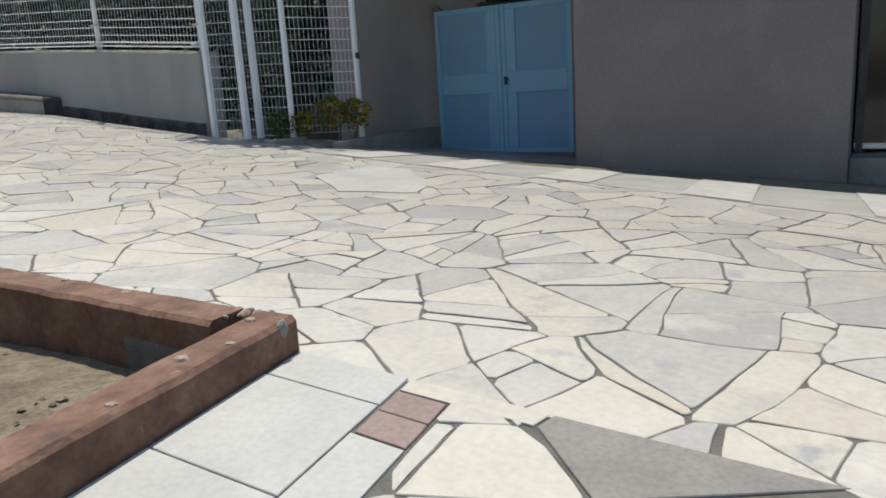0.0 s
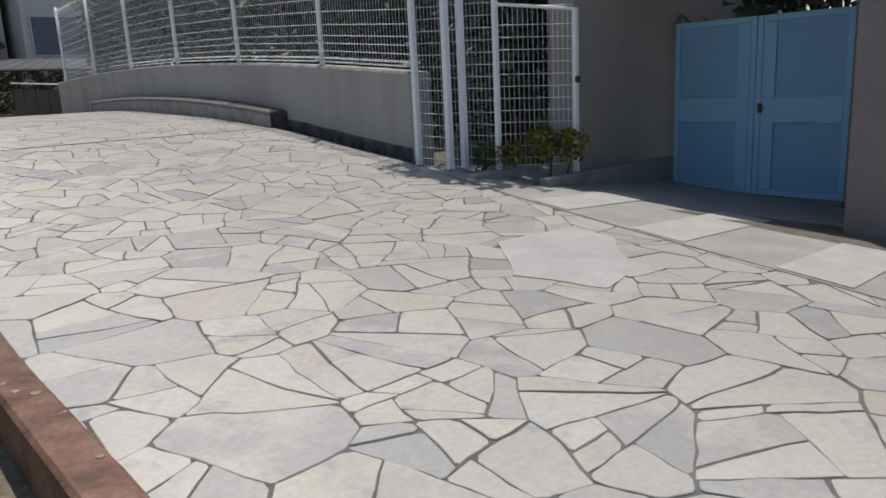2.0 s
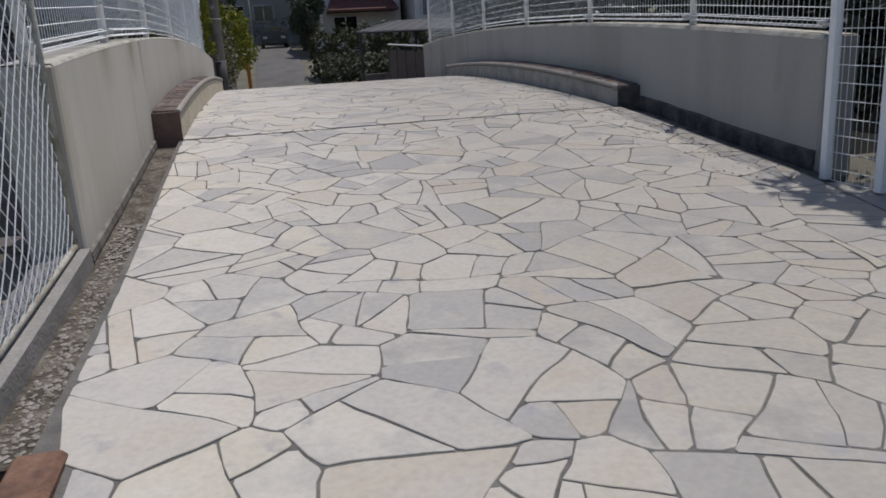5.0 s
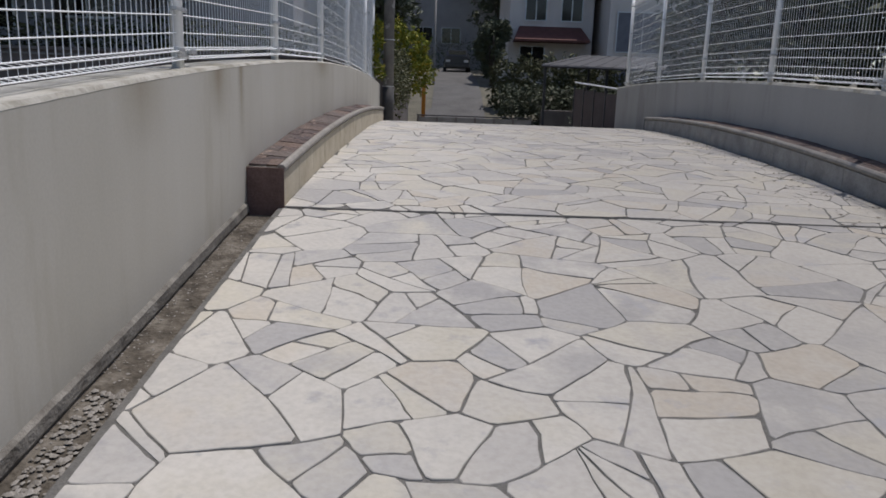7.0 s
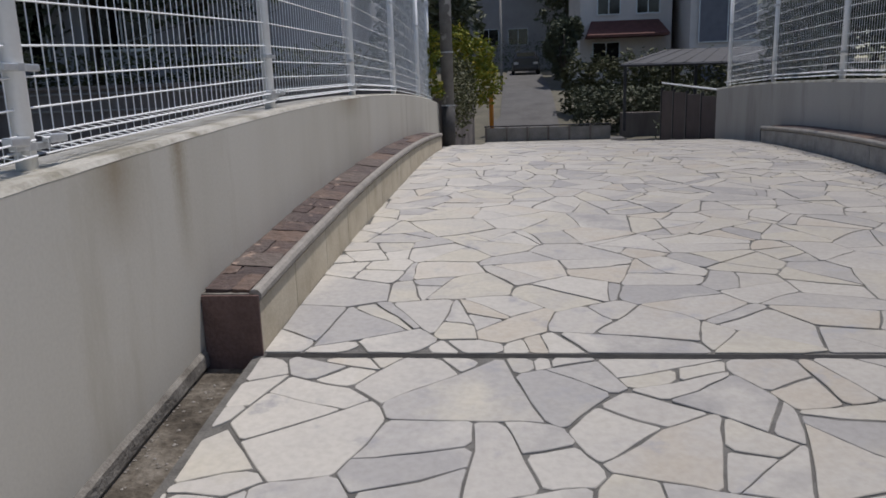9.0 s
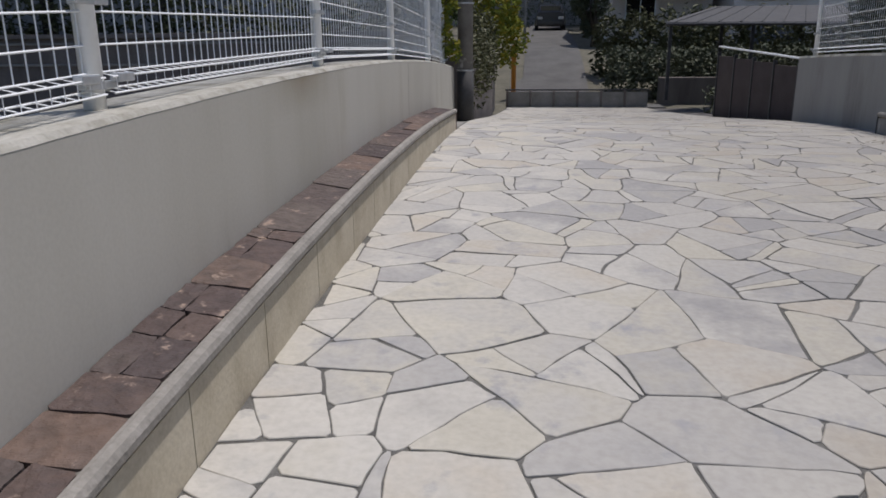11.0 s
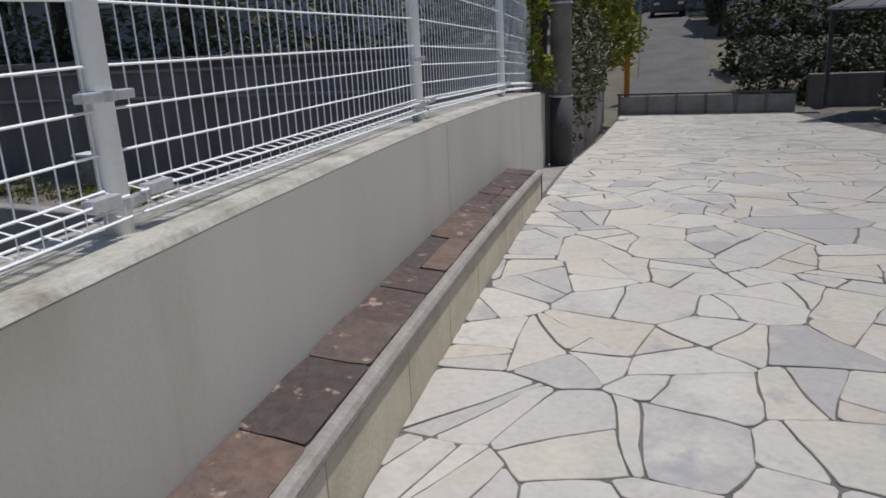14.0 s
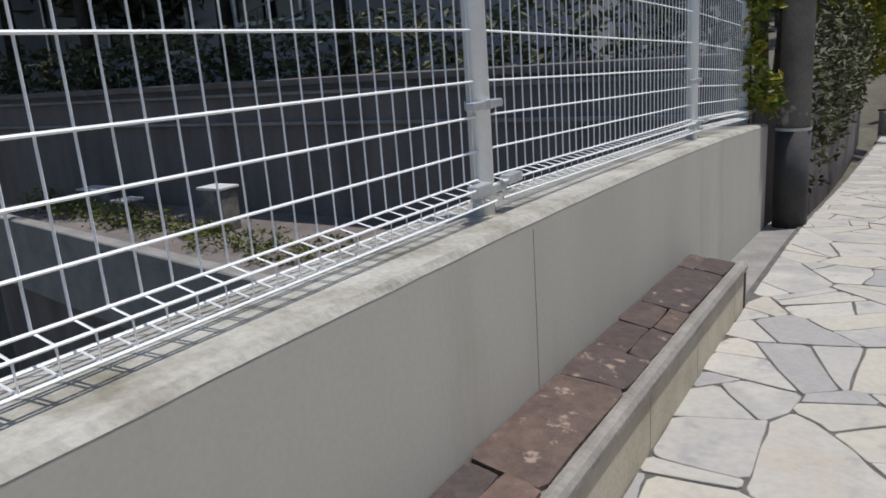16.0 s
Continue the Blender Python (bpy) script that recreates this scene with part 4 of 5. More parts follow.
def low_barrier():
    t = thing("low_barrier", "low grey concrete barrier with short posts and a dark rail", "barrier")
    y = 31.95
    z = floor_z(y)
    for k in range(6):
        x = 0.36 + k * 0.68
        part("panel", box((x + 0.035, y - 0.03, z - 0.1), (x + 0.645, y + 0.03, z + 0.44), 0.01), M_CONC, t)
        part("post", box((x - 0.035, y - 0.05, z - 0.1), (x + 0.033, y + 0.05, z + 0.47), 0.008), M_BANK, t, "darker stained post")
    part("rail", box((0.30, y - 0.035, z + 0.475), (4.44, y + 0.035, z + 0.515), 0.006), M_FRAME, t, "dark steel rail")
    return t


low_barrier()


def side_wall_left():
    t = tagged(part("wall_far_left", box((-0.25, 21.2, 0.2), (0.12, 29.5, 1.75), 0.03), M_BANK), "old dark garden wall overgrown with leaves", "wall", kind="structure")
    return t


side_wall_left()
plant("hedge", "overgrown hedge spilling over the garden wall", [((0.12, 21.9 + 0.8 * k, 1.5 + 0.25 * (k % 3)), (0.28, 0.6, 0.75), 330) for k in range(8)], 0.05, M_HEDGE, 31, "hedge", stems=[([(0.0, 22 + 1.6 * k, 1.0), (0.05, 22 + 1.6 * k, 2.0)], 0.02) for k in range(4)])
plant("bush", "bright yellow-green bush beside the lane", [((0.1, 29.5, 2.6), (0.85, 0.9, 0.9), 1500), ((0.35, 30.6, 2.0), (0.7, 0.7, 1.0), 1100), ((-0.4, 29.0, 3.1), (0.6, 0.8, 0.7), 800)], 0.07, M_LEAF_Y, 32, stems=[([(0.0, 29.6, 0.7), (0.05, 29.6, 2.4)], 0.05)])


def marker_post():
    t = thing("marker_post", "upright orange plastic marker post beside the lane", "post")
    z = floor_z(34)
    part("shaft", tube(bmesh.new(), [(0.48, 34.0, z), (0.48, 34.0, z + 1.55), (0.48, 34.0, z + 1.6)], [0.075, 0.075, 0.05], 14), M_ORANGE, t, smooth=True)
    part("base", tube(bmesh.new(), [(0.48, 34.0, z - 0.02), (0.48, 34.0, z + 0.06)], [0.15, 0.12], 14), M_SLEEVE, t, smooth=True)
    return t


marker_post()


def garden_hedge(x0, x1, y, z0, z1, label, seed, material=M_HEDGE, depth=0.7, dens=170, leaf=0.075):
    blobs = []
    n = int((x1 - x0) / 0.8)
    for k in range(n):
        for q in range(2):
            blobs.append(((x0 + (k + 0.5) * (x1 - x0) / n, y, z0 + (z1 - z0) * (0.3 + 0.42 * q)), (0.75, depth, (z1 - z0) * 0.42), dens))
    return plant("hedge", label, blobs, leaf, material, seed, "hedge", stems=[([(x0 + 0.5 + k, y, z0 - 0.2), (x0 + 0.5 + k, y, z1 * 0.7)], 0.03) for k in range(max(1, n // 3))])


garden_hedge(3.2, 6.9, 36.5, 0.5, 2.85, "dense dark garden hedge beside the lane", 41, M_HEDGE, 0.8, 520, 0.1)
garden_hedge(6.5, 13.5, 37.2, 0.5, 2.9, "long clipped dark hedge before a house", 42, M_HEDGE, 0.8, 460, 0.1)
garden_hedge(3.4, 9.5, 34.3, 0.0, 1.75, "low dark shrubs in a shaded garden", 43, M_LEAF_D, 1.0, 420, 0.09)
garden_hedge(5.4, 9.5, 27.9, 0.2, 1.0, "low dark ground cover beside the road", 45, M_LEAF_D, 0.7, 380, 0.07)
# pale kerb coloured with M_BANK to imitate the shade over it
tagged(part("garden_kerb", box((4.9, 33.2, 0.0), (7.3, 33.5, 0.86), 0.02), M_BANK), "concrete garden kerb darkened for shade", "kerb", kind="structure")


def panel_gate():
    t = thing("panel_fence", "dark brown panel fence with a pale top pipe", "fence")
    a, b = Vector((5.16, 21.75, 0)), Vector((4.78, 25.3, 0))
    n = 4
    for k in range(n + 1):
        p = a + (b - a) * k / n
        part("post", box((p.x - 0.03, p.y - 0.03, floor_z(p.y) - 0.1), (p.x + 0.03, p.y + 0.03, 1.60 + 0.03 * k), 0.006), M_FRAME, t)
        if k < n:
            q = a + (b - a) * (k + 1) / n
            u, v = p + (q - p) * 0.04, p + (q - p) * 0.96
            part("panel", prism([(u.x - 0.015, u.y), (v.x - 0.015, v.y), (v.x + 0.015, v.y), (u.x + 0.015, u.y)], floor_z(q.y) - 0.05, 1.56 + 0.03 * k), M_PANEL, t)
    part("top_pipe", tube(bmesh.new(), [(5.16, 21.72, 1.68), (4.78, 25.34, 1.83)], 0.018, 8), M_WHITE, t, "pale painted pipe")
    return t


panel_gate()


def carport():
    t = thing("carport", "low carport with a dark grey sloping sheet roof on dark posts", "carport")
    bm = bmesh.new()
    q = [(4.3, 29.0, 2.38), (8.8, 29.0, 2.34), (9.8, 33.0, 2.88), (6.3, 33.0, 2.88)]
    top = [bm.verts.new(p) for p in q]
    low = [bm.verts.new((x, y, z - 0.06)) for x, y, z in q]
    bm.faces.new(top)
    bm.faces.new(low[::-1])
    for k in range(4):
        bm.faces.new((low[k], low[(k + 1) % 4], top[(k + 1) % 4], top[k]))
    bmesh.ops.recalc_face_normals(bm, faces=bm.faces)
    part("roof", bm, M_SLEEVE, t, "grey sheet roof")
    for k in range(9):
        s = (k + 0.5) / 9
        part("roof_rib", tube(bmesh.new(), [(4.3 + 4.5 * s, 29.0, 2.39 - 0.04 * s), (6.3 + 3.5 * s, 33.0, 2.89)], 0.014, 6), M_SLEEVE, t)
    for x, y, z in ((4.45, 29.15, 2.32), (6.4, 29.15, 2.3), (8.5, 29.15, 2.28), (6.5, 32.8, 2.8), (9.5, 32.8, 2.8)):
        part("post", box((x - 0.04, y - 0.04, 0.5), (x + 0.04, y + 0.04, z), 0.006), M_FRAME, t)
    part("gutter", tube(bmesh.new(), [(4.3, 28.96, 2.33), (8.8, 28.96, 2.29)], 0.035, 8), M_FRAME, t)
    return t


carport()


def house(x0, x1, y0, y1, z0, h, wall_m, roof_m, label, windows=(), eaves=0.5, awning=None):
    t = thing("house", label, "house")
    part("wall", box((x0, y0, z0), (x1, y1, z0 + h)), wall_m, t)
    bm = bmesh.new()
    ym = (y0 + y1) / 2
    a = [bm.verts.new(p) for p in ((x0 - eaves, y0 - eaves, z0 + h), (x1 + eaves, y0 - eaves, z0 + h), (x1 + eaves, ym, z0 + h + 1.8), (x0 - eaves, ym, z0 + h + 1.8), (x1 + eaves, y1 + eaves, z0 + h), (x0 - eaves, y1 + eaves, z0 + h))]
    for q in ((0, 1, 2, 3), (3, 2, 4, 5), (0, 3, 5), (1, 4, 2), (0, 5, 4, 1)):
        bm.faces.new([a[i] for i in q])
    part("roof", bm, roof_m, t)
    for wx, wz, ww, wh in windows:
        w = part("window", box((wx, y0 - 0.05, wz), (wx + ww, y0 - 0.003, wz + wh)), (M_SHUTTER if ww > 2 else M_DARKGLASS), t)
        for q in ((wx - 0.05, wz - 0.05, wx, wz + wh + 0.05), (wx + ww, wz - 0.05, wx + ww + 0.05, wz + wh + 0.05), (wx + ww / 2 - 0.02, wz, wx + ww / 2 + 0.02, wz + wh), (wx, wz + wh, wx + ww, wz + wh + 0.05), (wx, wz - 0.05, wx + ww, wz)):
            part("frame", box((q[0], y0 - 0.08, q[1]), (q[2], y0 - 0.052, q[3])), M_GALV, w)
    if awning:
        ax0, ax1, az = awning
        bm = bmesh.new()
        v = [bm.verts.new(p) for p in ((ax0, y0 - 1.3, az), (ax1, y0 - 1.3, az), (ax1 - 0.3, y0 - 0.01, az + 0.7), (ax0 + 0.3, y0 - 0.01, az + 0.7), (ax0, y0 - 1.3, az - 0.1), (ax1, y0 - 1.3, az - 0.1), (ax1, y0 - 0.01, az - 0.1), (ax0, y0 - 0.01, az - 0.1))]
        for q in ((0, 1, 2, 3), (0, 4, 5, 1), (4, 7, 6, 5), (1, 5, 6, 2), (0, 3, 7, 4)):
            bm.faces.new([v[i] for i in q])
        part("porch_roof", bm, M_ROOF, t, "red-brown tiled porch roof")
    return t


house(4.4, 8.6, 44, 52, 1.4, 5.6, M_HOUSE, M_ROOF, "beige two-storey house with a red-brown porch roof", [(5.0, 2.4, 1.2, 1.3), (7.0, 5.0, 1.0, 1.2), (5.2, 5.0, 1.0, 1.2)], 0.6, (4.6, 8.3, 4.0))
house(9.0, 16, 42, 50, 1.4, 6.0, M_HOUSE, M_ROOFD, "grey-beige house behind a hedge", [(9.4, 3.5, 2.4, 1.8), (13, 3.5, 1.8, 1.6), (9.4, 1.6, 2.4, 1.0)])
house(-14, 14, 68, 76, 2.4, 8.0, M_HOUSE2, M_ROOFD, "dark grey house at the end of the lane", [(-1.5, 5.0, 1.5, 1.2), (0.8, 5.0, 1.5, 1.2)])
house(-16, -2.2, 22.7, 30, 0.4, 6.0, M_HOUSE2, M_ROOFD, "dark grey house beyond the stream bank", [(-14.5, 2.6, 2.2, 1.6), (-10.5, 2.6, 1.9, 1.6), (-7.5, 2.9, 1.2, 1.2)])
house(10.5, 18, 9, 20, -0.2, 5.0, M_HOUSE2, M_ROOFD, "dark grey house behind the trees", [(12.0, 1.5, 1.8, 1.4)])


def car():
    t = thing("car", "dark parked car at the end of the lane", "car")
    y, z = 53.5, floor_z(53.5)
    bm = bmesh.new()
    prof = [(-0.82, 0.30), (-0.84, 0.75), (-0.78, 0.92), (-0.60, 1.40), (0.60, 1.40), (0.78, 0.92), (0.84, 0.75), (0.82, 0.30)]
    rows = []
    for yy, k in ((0.0, 0.94), (0.25, 1.0), (3.9, 1.0), (4.2, 0.92)):
        rows.append([bm.verts.new((1.95 + px * k, y + yy, z + (pz if (pz < 1 or 0.2 < yy < 4) else 1.0))) for px, pz in prof])
    for a, b in zip(rows, rows[1:]):
        for k in range(8):
            bm.faces.new((a[k], b[k], b[(k + 1) % 8], a[(k + 1) % 8]))
    bm.faces.new(rows[0])
    bm.faces.new(rows[-1][::-1])
    bmesh.ops.recalc_face_normals(bm, faces=bm.faces)
    part("body", bm, M_CAR, t)
    part("windscreen", box((1.4, y + 0.05, z + 0.98), (2.5, y + 0.10, z + 1.34), 0.02), M_DARKGLASS, t)
    for s in (-1, 1):
        part("headlight", box((1.95 + s * 0.58 - 0.14, y - 0.06, z + 0.62), (1.95 + s * 0.58 + 0.14, y - 0.01, z + 0.76), 0.02), M_WHITEBOX, t, "pale headlight")
        for yy in (0.8, 3.4):
            part("wheel", tube(bmesh.new(), [(1.95 + s * 0.86, y + yy, z + 0.31), (1.95 + s * 0.66, y + yy, z + 0.31)], 0.31, 18), M_TYRE, t)
    part("bumper", box((1.25, y - 0.10, z + 0.32), (2.65, y - 0.005, z + 0.54), 0.03), M_CAR, t)
    return t


car()


def street_lamp():
    t = thing("street_lamp", "slim grey street lamp pole beside the lane", "street lamp")
    part("pole", tube(bmesh.new(), [(0.70, 42, 0.7), (0.70, 42, 6.2)], [0.06, 0.045], 12), M_CONC, t, smooth=True)
    part("arm", tube(bmesh.new(), [(0.70, 42, 6.1), (0.25, 42, 6.35), (0.0, 42, 6.38)], 0.025, 8), M_GALV, t, smooth=True)
    part("lamp_head", box((-0.3, 41.88, 6.30), (0.1, 42.12, 6.42), 0.03), M_WHITEBOX, t)
    return t


street_lamp()

# trees: beyond the lane, behind the right parapet, behind the gate, along the bank
for k_, (x_, y_, z_, h_, s_, m_, l_) in enumerate([
    (-2.5, 36, 1.2, 7, 2.4, M_LEAF, 0.16), (-1.8, 45, 1.8, 8, 2.6, M_LEAF_D, 0.18), (5.0, 57, 2.6, 9, 3.0, M_LEAF_D, 0.2),
    (8.3, 8.5, -0.6, 6, 2.1, M_LEAF_D, 0.13), (8.0, 12.0, -1.8, 6.5, 2.3, M_LEAF_D, 0.13), (8.4, 15.5, -1.8, 7, 2.4, M_LEAF_D, 0.14), (8.0, 19.5, -0.4, 6, 2.3, M_LEAF_D, 0.14), (9.0, 24.0, 0.7, 6, 2.3, M_LEAF_D, 0.14), (11.0, 5.2, -0.3, 5.5, 2.2, M_LEAF, 0.13), (11.5, 8.0, -0.3, 6.5, 2.4, M_LEAF_D, 0.14),
    (-7, 62, 2.6, 12, 4.0, M_LEAF_D, 0.28), (0.0, 80, 3.0, 14, 5.0, M_LEAF_D, 0.32), (5.5, 64, 2.6, 12, 4.0, M_LEAF_D, 0.28), (10, 56, 2.4, 12, 4.2, M_LEAF_D, 0.28), (3.5, 42.5, 1.5, 3.2, 0.8, M_LEAF_D, 0.12), (-4.5, 52, 2.3, 10, 3.2, M_LEAF_D, 0.22), (15, 54, 2.3, 11, 4, M_LEAF_D, 0.28), (9.6, 6.9, -0.4, 6.5, 2.2, M_LEAF_D, 0.16), (9.9, 10.2, -1.8, 8, 2.4, M_LEAF_D, 0.17), (10.0, 13.8, -1.8, 8.5, 2.5, M_LEAF_D, 0.17), (9.8, 17.6, -1.5, 8, 2.5, M_LEAF_D, 0.17), (10.5, 21.8, 0.2, 7, 2.5, M_LEAF_D, 0.17), (7.6, 22.6, 0.5, 5.5, 1.6, M_LEAF_D, 0.14), (-7.3, 22.2, 1.9, 5.2, 2.2, M_LEAF_D, 0.15), (-12, 21.8, 1.9, 5.5, 2.4, M_LEAF_D, 0.16), (-1.1, 25.6, 0.7, 6.0, 1.4, M_LEAF_D, 0.14), (-1.6, 32, 1.0, 6.5, 1.8, M_LEAF_D, 0.15), (1.8, 70, 3.1, 13, 3.4, M_LEAF_D, 0.28), (-4, 72, 3.1, 13, 4, M_LEAF_D, 0.3), (-5.0, 22.0, 1.9, 5, 2.2, M_LEAF_D, 0.14), (-9.5, 21.6, 1.9, 5.2, 2.4, M_LEAF_D, 0.15), (-14, 19, 0.4, 7, 2.6, M_LEAF_D, 0.16), (6.7, 7.4, -0.3, 5.8, 1.3, M_LEAF_D, 0.10), (-5, 6.0, 0.2, 6, 2.4, M_LEAF_D, 0.15), (-9, 5.0, 0.2, 7, 2.6, M_LEAF_D, 0.15), (-15, 10, 0.0, 7, 2.6, M_LEAF_D, 0.16)]):
    tree(x_, y_, z_, h_, s_, 60 + k_, m_, "dense dark green broadleaf tree in shade" if m_ is M_LEAF_D else "green broadleaf tree beside the lane", l_)

# ---- stream banks below the left parapet ----
def bank_line(x, off=0.0):
    """The stream edge runs a little askew to the bridge."""
    return 18.65 - 0.17 * (x + 4.3) + off


def bank():
    t = tagged(part("retaining_wall", box((-30, 20.46, -2.6), (-0.32, 20.76, 2.06)), M_BANK), "old dark concrete retaining wall above the stream ledge", "wall", kind="structure")
    part("coping", box((-30, 20.40, 2.064), (-0.32, 20.82, 2.13), 0.01), M_BANK, t, "weathered concrete coping")
    for z in (1.66, 1.97):
        part("ridge", box((-30, 20.425, z), (-0.32, 20.457, z + 0.035), 0.006), M_CONC, t, "pale horizontal ridge")
    y0, y1 = bank_line(-9.4), bank_line(-0.32)
    tagged(part("bank_ledge", prism([(-9.4, y0), (-0.32, y1), (-0.32, 20.457), (-9.4, 20.457)], -2.6, 0.70), M_BANK), "dark concrete ledge at the foot of the bank", "ledge", kind="structure")
    tagged(part("bank_kerb", prism([(-9.4, y0 - 0.17), (-0.32, y1 - 0.17), (-0.32, y1 - 0.003), (-9.4, y0 - 0.003)], -0.1, 0.75, 0.012), M_CONC), "pale concrete kerb along the stream ledge", "kerb", kind="structure")
    tagged(part("retaining_wall_near", box((-30, 7.3, -2.6), (-0.32, 7.6, 0.45)), M_BANK), "old dark concrete retaining wall of the stream", "wall", kind="structure")
    blobs = []
    for k in range(18):
        x = -0.7 - 0.48 * k
        blobs.append(((x, bank_line(x, 0.42 + 0.2 * (k % 2)), 0.76), (0.42, 0.36, 0.11 + 0.05 * (k % 3)), 300))
    plant("weeds", "tufts of green weeds along the stream ledge", blobs, 0.026, M_GRASS, 51, "weeds", stems=[([(-1, 18.6, 0.6), (-1, 18.62, 0.85)], 0.005)])
    for x, w, h in ((-5.15, 0.30, 0.42), (-8.0, 0.62, 0.22), (-7.1, 0.24, 0.14)):
        y = bank_line(x, 0.75)
        b = thing("utility_box", "small pale weathered utility box standing on the stream ledge", "utility box", "boxes on the stream ledge")
        part("body", box((x, y, 0.698), (x + w, y + 0.22, 0.70 + h), 0.01), M_PLINTH, b)
        part("lid", box((x - 0.02, y - 0.02, 0.702 + h), (x + w + 0.02, y + 0.24, 0.73 + h), 0.006), M_WHITEBOX, b, "pale lid")
    garden_hedge(-16, -0.8, 21.15, 1.7, 2.75, "ragged green hedge on top of the stream wall", 52, M_HEDGE, 0.5, 200, 0.06)
    t = thing("handrail", "thin pale slanting pipe rail behind the hedge", "handrail")
    for dz in (0.0, 0.3):
        part("pipe", tube(bmesh.new(), [(-6.6, 21.9, 2.65 + dz), (-3.2, 21.9, 3.5 + dz)], 0.016, 8), M_CONC, t)
    for x in (-6.4, -4.9, -3.4):
        part("post", tube(bmesh.new(), [(x, 21.9, 1.9), (x, 21.9, 2.98 + (x + 6.6) * 0.25)], 0.018, 8), M_CONC, t)
    # earth held back by the wall
    tagged(part("bank_earth", box((-30, 20.765, -0.5), (-0.35, 22.6, 1.95)), M_GROUND), "dark earth behind the stream wall", "ground", kind="structure")


bank()


def litter(rng):
    y = rng.uniform(6.9, 17.5)
    x = (4.79 if y < 10.0 else 4.74) - abs(rng.gauss(0, 0.32))
    return x, y, floor_z(y) + 0.004


# dark scraps serve as leaf debris and imitate dappled tree shade by the wall
def fallen_leaves():
    rng = random.Random(77)
    vs, fs = [], []
    for _ in range(520):
        x, y, z = litter(rng)
        a, s = rng.uniform(0, 6.28), rng.uniform(0.010, 0.024)
        u, w = Vector((math.cos(a), math.sin(a), 0.1)) * s, Vector((-math.sin(a), math.cos(a), 0.15)) * s * 0.55
        p = Vector((x, y, z + 0.003))
        o = len(vs)
        vs += [p - u, p + w, p + u, p - w]
        fs += [(o, o + 1, o + 2), (o, o + 2, o + 3)]
    return tagged(raw("fallen_leaves", vs, fs, M_LITTER), "small dry brown leaves and dapples of leaf shade on the paving", "leaves", kind="stuff")


fallen_leaves()

garden_hedge(-9, 11, 65.0, 2.6, 5.2, "dark hedge closing the far end of the lane", 44, M_LEAF_D, 0.9, 160)


# ---- crazy paving: stones cut from uneven cells ----
def clip_poly(poly, px, py, nx, ny):
    """The part of a convex polygon on the side of a line that its normal points away from."""
    out = []
    n = len(poly)
    for i in range(n):
        a, b = poly[i], poly[(i + 1) % n]
        da, db = (a[0] - px) * nx + (a[1] - py) * ny, (b[0] - px) * nx + (b[1] - py) * ny
        if da <= 0:
            out.append(a)
        if (da < 0 < db) or (db < 0 < da):
            s = da / (da - db)
            out.append((a[0] + (b[0] - a[0]) * s, a[1] + (b[1] - a[1]) * s))
    return out


def area(poly):
    return 0.5 * sum(poly[i][0] * poly[(i + 1) % len(poly)][1] - poly[(i + 1) % len(poly)][0] * poly[i][1] for i in range(len(poly)))


def cells(rng, x0, x1, y0, y1, d):
    pts = {}
    nx, ny = int((x1 - x0) / d) + 1, int((y1 - y0) / d) + 1
    for i in range(-1, nx + 1):
        for j in range(-1, ny + 1):
            pts[i, j] = (x0 + (i + 0.5 + rng.uniform(-0.49, 0.49) + 0.5 * (j % 2)) * d, y0 + (j + 0.5 + rng.uniform(-0.49, 0.49)) * d)
    for key in [k for k in pts if rng.random() < 0.26]:
        del pts[key]
    for (i, j), p in pts.items():
        poly = [(p[0] - 3 * d, p[1] - 3 * d), (p[0] + 3 * d, p[1] - 3 * d), (p[0] + 3 * d, p[1] + 3 * d), (p[0] - 3 * d, p[1] + 3 * d)]
        for a in range(-4, 5):
            for b in range(-4, 5):
                q = pts.get((i + a, j + b))
                if q and (a or b):
                    mx, my = (p[0] + q[0]) / 2, (p[1] + q[1]) / 2
                    poly = clip_poly(poly, mx, my, q[0] - p[0], q[1] - p[1])
        yield poly


def sharpest(poly):
    """The smallest inner angle of a polygon, in degrees."""
    best = 180.0
    n = len(poly)
    for i in range(n):
        p, a, c = poly[i], poly[i - 1], poly[(i + 1) % n]
        u, v = Vector((a[0] - p[0], a[1] - p[1])), Vector((c[0] - p[0], c[1] - p[1]))
        if u.length > 1e-4 and v.length > 1e-4:
            best = min(best, math.degrees(u.angle(v)))
    return best


